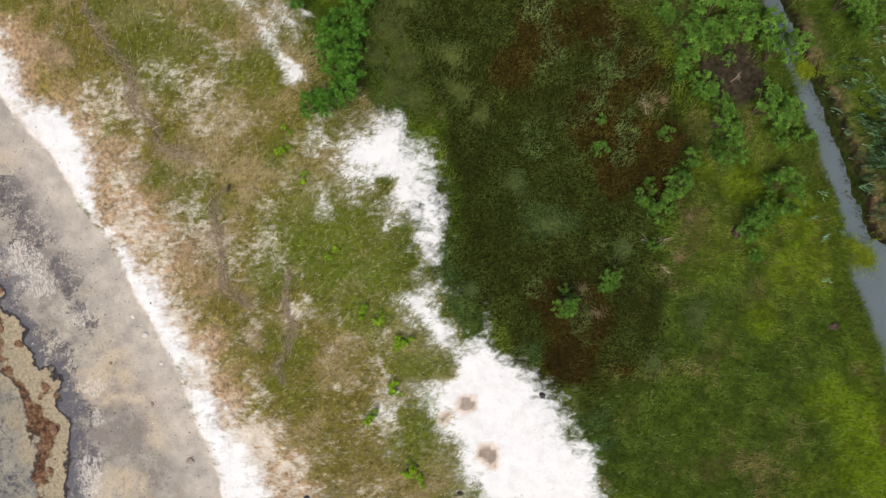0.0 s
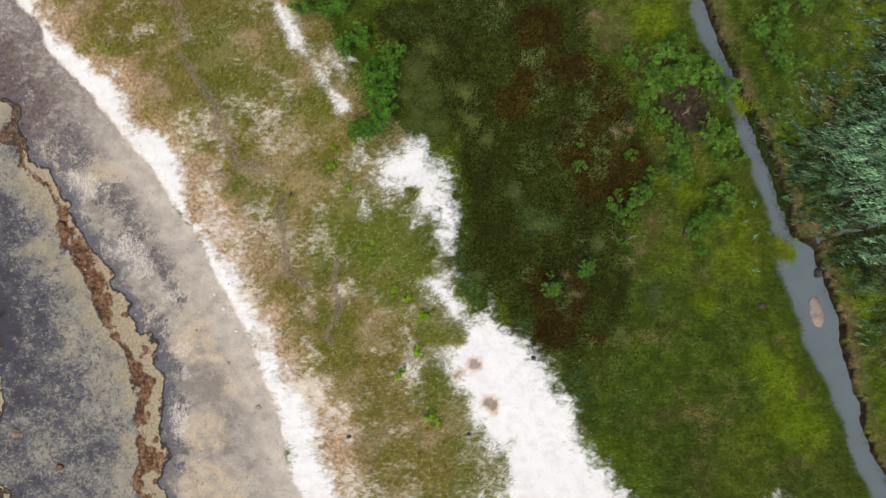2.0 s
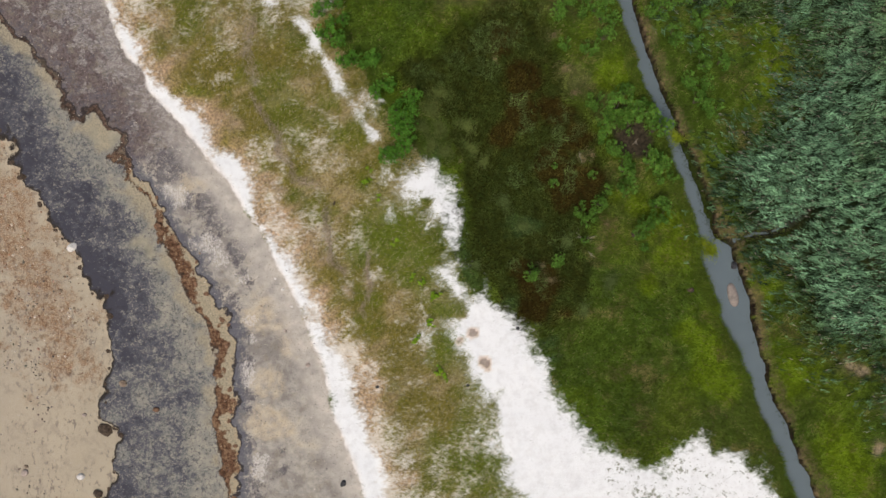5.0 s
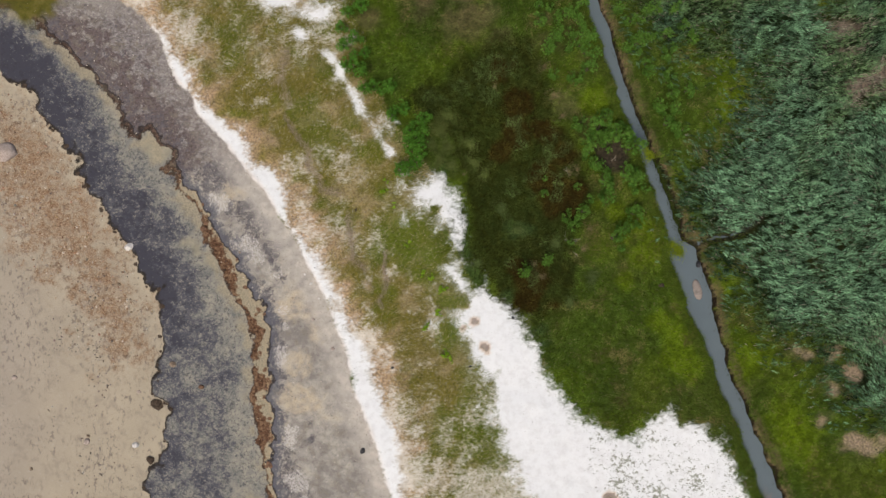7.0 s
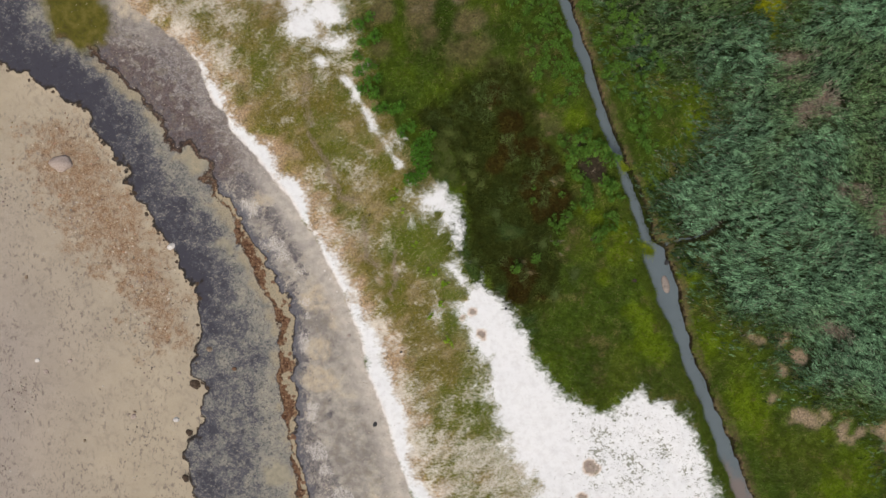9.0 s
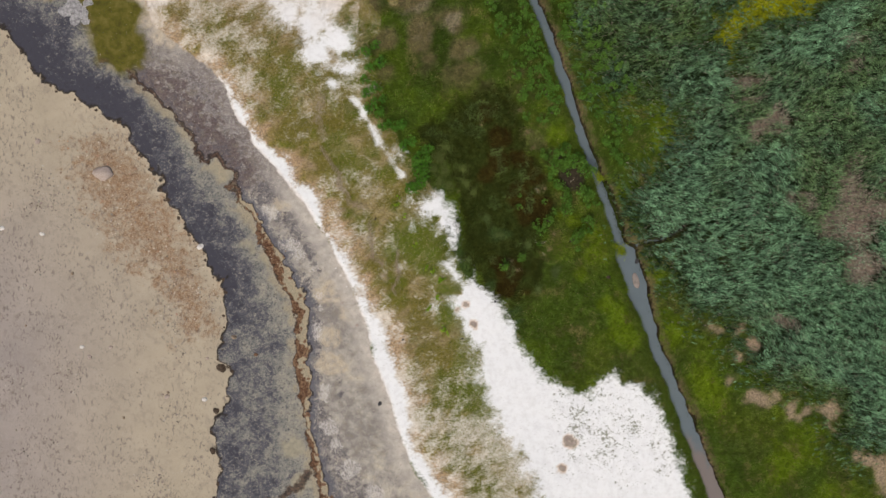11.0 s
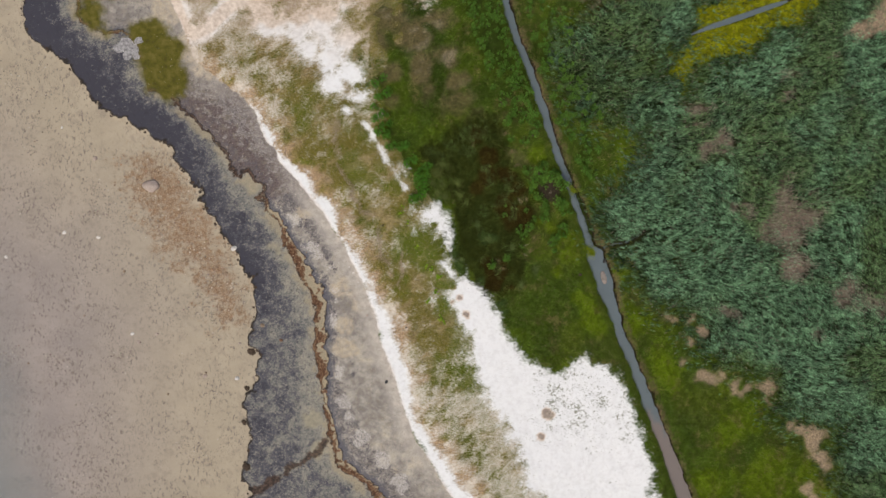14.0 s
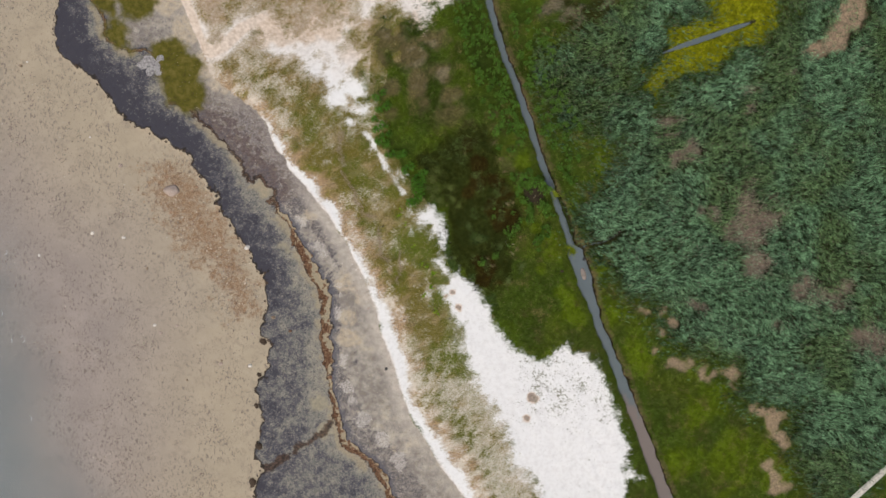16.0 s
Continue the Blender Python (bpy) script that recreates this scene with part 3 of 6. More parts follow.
def mesh_from(name, verts, faces, smooth=False):
    """A mesh from arrays; faces are all of one size."""
    me = bpy.data.meshes.new(name)
    n, k = faces.shape
    me.vertices.add(len(verts))
    me.vertices.foreach_set("co", np.ascontiguousarray(verts, np.float32).ravel())
    me.loops.add(n * k)
    me.loops.foreach_set("vertex_index", np.ascontiguousarray(faces, np.int32).ravel())
    me.polygons.add(n)
    me.polygons.foreach_set("loop_start", np.arange(0, n * k, k, dtype=np.int32))
    me.polygons.foreach_set("use_smooth", np.full(n, smooth))
    me.update(calc_edges=True)
    return me


def float_attr(me, name, values):
    me.attributes.new(name, "FLOAT", "POINT").data.foreach_set("value", np.ascontiguousarray(values, np.float32).ravel())


def colour_attr(me, name, values):
    a = me.attributes.new(name, "FLOAT_COLOR", "POINT")
    full = np.ones((len(values), 4), np.float32)
    full[:, :3] = values
    a.data.foreach_set("color", full.ravel())


STRAW, OLIVE, MOSS = (0.27, 0.205, 0.095), (0.17, 0.147, 0.030), (0.10, 0.130, 0.012)
DARKSOIL, MEADOW, LIME = (0.024, 0.0155, 0.004), (0.046, 0.074, 0.009), (0.090, 0.138, 0.006)
SHADED_REEDBED = (0.014, 0.022, 0.009)


def land_colour(px, py, f):
    """Soil and low growth, before the blades; shade along the ditch and under reeds is painted in."""
    n1, n2, n3 = fbm(px, py, 3.5, 61), fbm(px, py, 1.0, 62, 4, 35, 1.6), fbm(px, py, 6.0, 63)
    c = np.zeros(px.shape + (3,)) + np.array(MEADOW)
    c = blend(c, LIME, ease(n1, 0.45, 0.75) * 0.45)
    c = blend(c, (0.05, 0.065, 0.012), ease(n3, 0.5, 0.8) * 0.4)
    c = blend(c, (0.026, 0.044, 0.007), ease(py, 12, 19) * (0.35 + 0.5 * ease(n3, 0.4, 0.65)))
    c = blend(c, LIME, f["lush"] * 0.85)
    c = blend(c, (0.125, 0.100, 0.050), f["browned"] * 0.85 * (0.45 + 0.55 * ease(py, 13, 19)) * (1 - ease(px, 9, 12)))
    c = blend(c, (0.030, 0.029, 0.010), f["browned"] * ease(px, 9, 12) * 0.85)
    c = blend(c, (0.33, 0.28, 0.21), f["browned"] * ease(fbm(px, py, 1.3, 69, 4, 30, 1.6), 0.52, 0.78) * ease(py, 17, 22) * 0.45)
    dune = blend(np.zeros(px.shape + (3,)) + np.array(OLIVE), STRAW, ease(n2, 0.48, 0.8))
    dune = blend(dune, MOSS, ease(0.5 * n1 + 0.5 * fbm(px, py, 1.3, 64), 0.45, 0.68) * 0.55)
    dune = blend(dune, (0.115, 0.140, 0.014), f["mossy"] * 0.65)
    dune = blend(dune, (0.36, 0.265, 0.18), f["pink"] * 0.8)
    dune = blend(dune, (0.36, 0.25, 0.165), ease(2.2 - f["dune"] + 2.8 * (n2 - 0.5), 0, 2.2) * 0.85)
    dune = blend(dune, (0.095, 0.145, 0.015), ease(f["dune"] + 3.0 * (n1 - 0.5), 3.8, 5.8) * ease(-py, -6, 0) * (0.5 - 0.4 * ease(-py, 14, 20)))
    for line in WRACK:
        dune = blend(dune, (0.30, 0.235, 0.19), ease(0.34 - ground_distance(px, py, line) + 0.5 * (n2 - 0.5), 0, 0.25) * 0.7)
    c = blend(c, dune, f["dunes"])
    c = blend(c, (0.045, 0.036, 0.024), ease(1.6 - np.hypot(px - 11.2, py - 6.3) + 1.5 * (n2 - 0.5), 0.0, 0.7))
    c = blend(c, (0.020, 0.025, 0.005), ease(f["dark"] + 1.2 * (n2 - 0.5), -1.7, 0.6))
    c = blend(c, DARKSOIL, ease(f["dark"], -0.9, 0.6) * (0.15 + 0.85 * f["core"]))
    c = blend(c, (0.034, 0.062, 0.018), f["herbs"] * 0.6)
    c = blend(c, (0.135, 0.145, 0.006), ease(f["yellow"], -0.5, 0.5))
    # reed floor nearly black: shade between the stems put into its green
    reed = blend(np.zeros(px.shape + (3,)) + np.array(SHADED_REEDBED), (0.03, 0.035, 0.012), ease(n1, 0.5, 0.8))
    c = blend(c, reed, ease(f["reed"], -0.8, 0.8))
    c = blend(c, (0.245, 0.185, 0.15), ease(f["dead"], -0.3, 0.75) * 0.85 * (f["reed"] > -3.5))
    c = blend(c, (0.32, 0.24, 0.17), ease(f["trod"], -0.3, 0.8) * 0.9)
    c = blend(c, (0.085, 0.085, 0.008), ease(f["marsh"], -0.15, 0.3))
    c = blend(c, (0.20, 0.14, 0.085), ease(0.5 - np.abs(f["shelf"] - 0.3), 0.0, 0.35) * ease(n2, 0.3, 0.6) * 0.8)
    # shade below the ditch's cut bank painted into shelf, scarp and water's edge
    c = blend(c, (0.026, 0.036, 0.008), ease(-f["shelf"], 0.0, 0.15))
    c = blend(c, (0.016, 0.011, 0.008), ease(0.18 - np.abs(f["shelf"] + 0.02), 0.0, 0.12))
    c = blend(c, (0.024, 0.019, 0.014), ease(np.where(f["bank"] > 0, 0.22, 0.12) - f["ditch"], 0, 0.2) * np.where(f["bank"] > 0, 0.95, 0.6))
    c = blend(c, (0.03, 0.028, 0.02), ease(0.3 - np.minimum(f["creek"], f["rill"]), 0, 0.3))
    return c


def ground_material():
    k = Mat("ground", 0.95, 0.04)
    shaded_soil = k.attr("shaded_soil", True)
    fine, mid = k.noise(9, 5), k.noise(2.2, 5)
    grain = k.noise(38, 3, 0.7)
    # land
    land = k.mix(1.0, shaded_soil, k.ramp(k.noise(6, 4, 0.6), (0.32, (0.45, 0.45, 0.45)), (0.5, (0.95, 0.95, 0.95)), (0.68, (1.6, 1.5, 1.4))), "MULTIPLY")
    thin = k.math("ADD", k.attr("thin"), k.math("MULTIPLY", k.math("SUBTRACT", k.noise(3.0, 7, 0.74, (1, 1.8, 1, -35), 0.4), 0.5), 5.4))
    loose = k.mix(k.attr("tan"), k.ramp(mid, (0.35, (0.50, 0.44, 0.36)), (0.65, (0.72, 0.67, 0.60))), k.ramp(mid, (0.35, (0.40, 0.305, 0.235)), (0.65, (0.60, 0.50, 0.42))))
    land = k.mix(k.math("MULTIPLY", k.step(thin, -0.3, 0.85), 0.85), land, loose)
    # dry sand, pale
    dry = k.ramp(mid, (0.32, (0.71, 0.70, 0.70)), (0.55, (0.79, 0.786, 0.79)))
    dry = k.mix(k.attr("tan"), dry, k.ramp(mid, (0.35, (0.50, 0.39, 0.30)), (0.65, (0.72, 0.61, 0.52))))
    dry = k.mix(k.step(k.attr("tan"), 1.02, 1.3), dry, k.ramp(mid, (0.35, (0.27, 0.21, 0.175)), (0.65, (0.40, 0.33, 0.285))))
    dry = k.mix(k.math("MULTIPLY", k.step(k.noise(5, 3, 0.55), 0.58, 0.72), 0.25), dry, (0.58, 0.55, 0.52))
    dry = k.mix(k.math("MULTIPLY", k.step(k.math("ADD", k.math("ADD", k.math("MULTIPLY", k.noise(3.8, 5, 0.68, (1, 1.3, 1, 30), 0.7, 5.0), 0.75), k.math("MULTIPLY", k.noise(0.45, 3, 0.6, None, 0.0, 2.0), 0.35)), k.attr("weedy")), 0.645, 0.685), 0.75), dry, (0.13, 0.13, 0.065))
    edge = k.math("ADD", k.attr("sand"), k.math("MULTIPLY", k.math("SUBTRACT", k.noise(2.4, 6, 0.70, (1, 1.5, 1, -35), 0.4), 0.5), 3.0))
    out = k.mix(k.step(edge, -0.5, 0.6), land, dry)
    # wet upper beach
    ridge = k.math("ADD", k.attr("ridge"), k.math("MULTIPLY", k.math("SUBTRACT", k.noise(2.2, 6, 0.65), 0.5), 0.8))
    tone = k.attr("tone")
    lift = k.math("SUBTRACT", tone, 0.5)
    big = k.math("ADD", k.noise(1.0, 6, 0.68), k.math("MULTIPLY", lift, 0.5))
    up = k.ramp(big, (0.34, (0.235, 0.21, 0.19)), (0.46, (0.325, 0.295, 0.262)), (0.56, (0.40, 0.36, 0.31)), (0.70, (0.50, 0.43, 0.345)))
    up = k.mix(k.math("MULTIPLY", k.attr("purple"), 0.8), up, k.ramp(k.noise(2.4, 7, 0.8, (1, 1.6, 1, 40), 0.8), (0.40, (0.070, 0.055, 0.057)), (0.49, (0.175, 0.150, 0.150)), (0.58, (0.36, 0.325, 0.31))))
    stem = k.math("MULTIPLY", k.attr("purple"), k.step(k.math("ADD", k.noise(1.1, 5, 0.68, None, 0.5, 41.0), k.math("MULTIPLY", k.step(ridge, 3.5, 0.0), 0.17)), 0.51, 0.60))
    up = k.mix(k.math("MULTIPLY", stem, 0.8), up, k.ramp(k.noise(7, 5, 0.7, None, 0.5), (0.40, (0.048, 0.030, 0.029)), (0.60, (0.16, 0.118, 0.112))))
    stain = k.step(k.noise(1.3, 6, 0.7, None, 0.5, 12.0), 0.47, 0.66)
    up = k.mix(k.math("MULTIPLY", stain, 0.5), up, (0.24, 0.205, 0.155))
    up = k.mix(k.math("MULTIPLY", k.attr("tansand"), k.step(k.noise(2.0, 5, 0.65, None, 0.0, 31.0), 0.30, 0.62)), up, k.ramp(k.noise(1.6, 5, 0.6), (0.35, (0.42, 0.345, 0.25)), (0.65, (0.54, 0.45, 0.34))))
    lumps = k.math("ADD", k.math("MULTIPLY", k.noise(5.0, 5, 0.7, None, 0.9), 0.6), k.math("MULTIPLY", k.noise(16, 3, 0.6, None, 0.4), 0.4))
    lumps = k.math("ADD", k.math("MULTIPLY", lumps, 0.7), k.math("MULTIPLY", k.noise(1.5, 5, 0.68, None, 0.6, 4.0), 0.3))
    lumps = k.math("ADD", k.math("MULTIPLY", k.math("SUBTRACT", lumps, 0.5), 2.3), k.math("MULTIPLY", k.math("SUBTRACT", k.attr("growth"), 0.5), 0.34))
    up = k.mix(k.math("MULTIPLY", k.step(lumps, 0.07, 0.135), 0.85), up, k.ramp(k.noise(3, 4), (0.35, (0.062, 0.055, 0.066)), (0.65, (0.155, 0.14, 0.148))))
    salt = k.math("ADD", k.noise(8, 5, 0.72, (1.6, 0.8, 1, 48), 1.0, 3.0), k.math("MULTIPLY", k.math("SUBTRACT", k.attr("salt"), 0.5), 0.20))
    up = k.mix(k.math("MULTIPLY", k.step(salt, 0.555, 0.615), 0.8), up, (0.60, 0.55, 0.51))
    up = k.mix(k.math("MULTIPLY", k.step(k.noise(14, 3, 0.55), 0.60, 0.66), 0.6), up, (0.10, 0.085, 0.075))
    shore = k.math("ADD", k.attr("strip"), k.math("MULTIPLY", k.math("SUBTRACT", k.noise(1.6, 6), 0.5), 0.7))
    smooth = k.ramp(k.noise(1.2, 5, 0.6), (0.35, (0.36, 0.325, 0.29)), (0.65, (0.53, 0.475, 0.415)))
    smooth = k.mix(k.math("MULTIPLY", k.step(k.noise(8, 2, 0.5), 0.64, 0.72), 0.55), smooth, (0.14, 0.13, 0.12))
    up = k.mix(k.math("MULTIPLY", k.step(shore, -2.0, -0.6), k.attr("clean")), up, smooth)
    near, _ = k.cells(5.5)
    dot = k.math("MULTIPLY", k.step(near, 0.22, 0.12), k.step(k.noise(3.1, 3, 0.6, None, 0.0, 51.0), 0.46, 0.60))
    up = k.mix(k.math("MULTIPLY", dot, 0.7), up, (0.13, 0.115, 0.105))
    # blue-grey crust on the land side of the ridge
    crust = k.math("MULTIPLY", k.step(ridge, 1.3, 0.1), k.step(k.math("ADD", k.noise(5, 4, 0.65), k.math("MULTIPLY", k.step(ridge, 1.2, 0.0), 0.25)), 0.52, 0.64))
    up = k.mix(k.math("MULTIPLY", crust, k.math("SUBTRACT", 0.85, k.math("MULTIPLY", k.attr("purple"), 0.85))), up, (0.105, 0.105, 0.125))
    out = k.mix(k.step(shore, 0.22, -0.02), out, up)
    # peat pools between ledge and ridge
    ledge = k.math("ADD", k.attr("ledge"), k.math("MULTIPLY", k.math("SUBTRACT", k.noise(2.6, 6, 0.65), 0.5), 1.0))
    peat = k.ramp(k.noise(5, 5, 0.65), (0.36, (0.050, 0.025, 0.015)), (0.5, (0.125, 0.066, 0.038)), (0.64, (0.235, 0.15, 0.09)))
    silt = k.ramp(fine, (0.38, (0.25, 0.215, 0.15)), (0.62, (0.40, 0.335, 0.235)))
    pool = k.mix(k.step(k.math("ADD", k.attr("peat"), k.math("MULTIPLY", k.math("SUBTRACT", k.noise(1.4, 5, 0.65), 0.5), 1.6)), 0.40, 0.56), silt, peat)
    gravel = k.math("MULTIPLY", k.step(k.math("ABSOLUTE", k.math("ADD", ridge, 0.1)), 0.3, 0.05), k.math("MULTIPLY", k.step(k.noise(20, 2, 0.5), 0.5, 0.6), k.math("SUBTRACT", 1.0, k.attr("purple"))))
    pool = k.mix(k.math("MULTIPLY", k.attr("purple"), 0.85), pool, k.ramp(k.noise(4, 5, 0.7), (0.40, (0.024, 0.017, 0.015)), (0.62, (0.13, 0.085, 0.065))))
    pool = k.mix(k.math("MULTIPLY", gravel, 0.7), pool, (0.45, 0.33, 0.20))
    out = k.mix(k.step(ridge, 0.05, -0.05), out, pool)
    # thin dark line along the ridge, edge shade painted as colour
    out = k.mix(k.math("MULTIPLY", k.step(k.math("ABSOLUTE", k.math("SUBTRACT", ridge, 0.06)), 0.11, 0.03), 0.85), out, (0.028, 0.022, 0.02))
    # algal mat
    moss = k.math("ADD", k.math("ADD", k.math("MULTIPLY", k.noise(0.8, 5, 0.64), 0.62), k.math("MULTIPLY", k.noise(3.4, 4, 0.62), 0.42)), k.math("MULTIPLY", lift, 0.5))
    mat = k.ramp(moss, (0.30, (0.058, 0.056, 0.070)), (0.44, (0.104, 0.102, 0.114)), (0.54, (0.182, 0.178, 0.162)), (0.68, (0.29, 0.268, 0.22)))
    speck = k.math("ADD", k.math("MULTIPLY", k.noise(5.2, 3, 0.55, (1, 1.35, 1, 25), 1.1), 0.62), k.math("MULTIPLY", moss, 0.42))
    mat = k.mix(k.math("MULTIPLY", k.step(speck, 0.495, 0.555), 0.68), mat, k.ramp(mid, (0.35, (0.22, 0.21, 0.19)), (0.65, (0.36, 0.325, 0.26))))
    mat = k.mix(k.math("MULTIPLY", k.step(k.noise(6, 3, 0.55, None, 0.7, 9.0), 0.55, 0.66), 0.7), mat, (0.055, 0.056, 0.076))
    crag = k.step(k.noise(1.9, 7, 0.78, None, 1.4, 81.0), 0.47, 0.38)
    mat = k.mix(k.math("MULTIPLY", crag, 0.6), mat, (0.042, 0.040, 0.048))
    mat = k.mix(k.math("MULTIPLY", k.attr("silt"), 0.85), mat, k.ramp(k.noise(2.5, 5, 0.6), (0.35, (0.265, 0.24, 0.175)), (0.65, (0.37, 0.325, 0.24))))
    out = k.mix(k.step(ledge, 0.08, -0.06), out, mat)
    lip = k.math("MULTIPLY", k.step(ledge, -1.1, -0.4), k.step(ledge, 0.0, -0.1))
    out = k.mix(k.math("MULTIPLY", k.math("MULTIPLY", lip, k.attr("rim")), 0.8), out, silt)
    # broken dark line along the ledge, shade of its undercut painted in
    out = k.mix(k.math("MULTIPLY", k.math("MULTIPLY", k.step(k.math("ABSOLUTE", k.math("SUBTRACT", ledge, 0.04)), 0.12, 0.03), 0.75), k.step(mid, 0.42, 0.55)), out, (0.035, 0.026, 0.020))
    fork = k.math("ADD", k.attr("fork"), k.math("MULTIPLY", k.math("SUBTRACT", k.noise(2.2, 6), 0.5), 1.2))
    out = k.mix(k.math("MULTIPLY", k.math("MULTIPLY", k.step(fork, 0.55, 0.2), 0.9), k.step(ledge, 0.3, -0.1)), out, k.ramp(k.noise(4, 5, 0.65, None, 0.0, 3.0), (0.40, (0.022, 0.018, 0.016)), (0.6, (0.11, 0.07, 0.05))))
    # salt marsh turf on the shore
    turf = k.ramp(k.noise(1.1, 7, 0.7), (0.34, (0.066, 0.058, 0.014)), (0.5, (0.098, 0.090, 0.016)), (0.66, (0.15, 0.125, 0.035)))
    marsh = k.math("ADD", k.attr("marsh"), k.math("MULTIPLY", k.math("SUBTRACT", k.noise(0.9, 6), 0.5), 2.2))
    out = k.mix(k.step(marsh, -0.5, 0.8), out, turf)
    # sand flat with its shell bed
    flat = k.mix(k.step(k.attr("flat"), -24.0, -2.0), k.ramp(k.noise(0.2, 5), (0.35, (0.280, 0.240, 0.222)), (0.65, (0.340, 0.289, 0.262))), k.ramp(k.noise(0.28, 5), (0.3, (0.365, 0.308, 0.23)), (0.7, (0.43, 0.362, 0.27))))
    blot = k.math("MULTIPLY", k.step(k.noise(2.2, 5, 0.68, (1.4, 0.8, 1, 20), 0.4), 0.54, 0.61), k.step(k.noise(0.22, 4, 0.6, None, 0.0, 6.0), 0.38, 0.58))
    flat = k.mix(k.math("MULTIPLY", blot, 0.75), flat, (0.155, 0.13, 0.115))
    scrap = k.math("MULTIPLY", k.step(k.noise(4.6, 4, 0.62, (1.5, 0.8, 1, 30), 0.5, 21.0), 0.575, 0.63), k.step(k.noise(0.35, 4, 0.6, None, 0.0, 16.0), 0.48, 0.62))
    flat = k.mix(k.math("MULTIPLY", scrap, 0.7), flat, (0.14, 0.115, 0.10))
    flat = k.mix(k.math("MULTIPLY", k.step(k.noise(5.5, 4, 0.6, None, 0.0, 7.0), 0.58, 0.68), 0.45), flat, (0.43, 0.385, 0.33))
    flat = k.mix(k.math("MULTIPLY", k.step(grain, 0.6, 0.75), 0.3), flat, (0.50, 0.44, 0.36))
    flat = k.mix(k.math("MULTIPLY", k.step(k.noise(0.9, 7, 0.72, None, 0.4, 15.0), 0.5, 0.66), 0.38), flat, (0.225, 0.19, 0.16))
    bed = k.step(k.math("ADD", k.attr("shell"), k.math("MULTIPLY", k.math("SUBTRACT", k.noise(0.5, 9, 0.76), 0.5), 17.0)), -1.4, 1.0)
    grit = k.ramp(k.noise(11, 3, 0.6), (0.36, (0.12, 0.064, 0.036)), (0.5, (0.25, 0.150, 0.085)), (0.66, (0.42, 0.31, 0.21)))
    flat = k.mix(k.math("MULTIPLY", bed, k.span(k.step(k.noise(1.7, 6, 0.72, None, 0.6, 61.0), 0.40, 0.60), 0.0, 1.0, 0.35, 0.95)), flat, grit)
    clot = k.math("MULTIPLY", k.step(k.attr("shell"), -3.5, 0.5), k.step(k.noise(2.2, 5, 0.68, None, 0.5, 71.0), 0.56, 0.63))
    flat = k.mix(k.math("MULTIPLY", clot, 0.6), flat, (0.115, 0.075, 0.052))
    flat = k.mix(k.step(k.attr("sea"), 6.0, -14.0), flat, (0.27, 0.265, 0.255))
    brim = k.math("ADD", k.attr("flat"), k.math("MULTIPLY", k.math("SUBTRACT", k.noise(2.4, 6, 0.65), 0.5), 0.7))
    rim = k.mix(k.step(brim, 0.42, 0.1), out, (0.032, 0.026, 0.022))
    rim = k.mix(k.step(brim, 0.5, 0.2), out, rim)
    out = k.mix(k.step(brim, 0.06, -0.04), rim, flat)
    k.bump(k.math("ADD", fine, k.math("MULTIPLY", grain, 0.5)), 0.6, 0.05)
    wet = k.math("MULTIPLY", k.step(k.attr("strip"), 0.0, -1.0), 0.25)
    k.put(k.b.inputs["Roughness"], k.math("SUBTRACT", 0.95, wet))
    return k.colour(out)


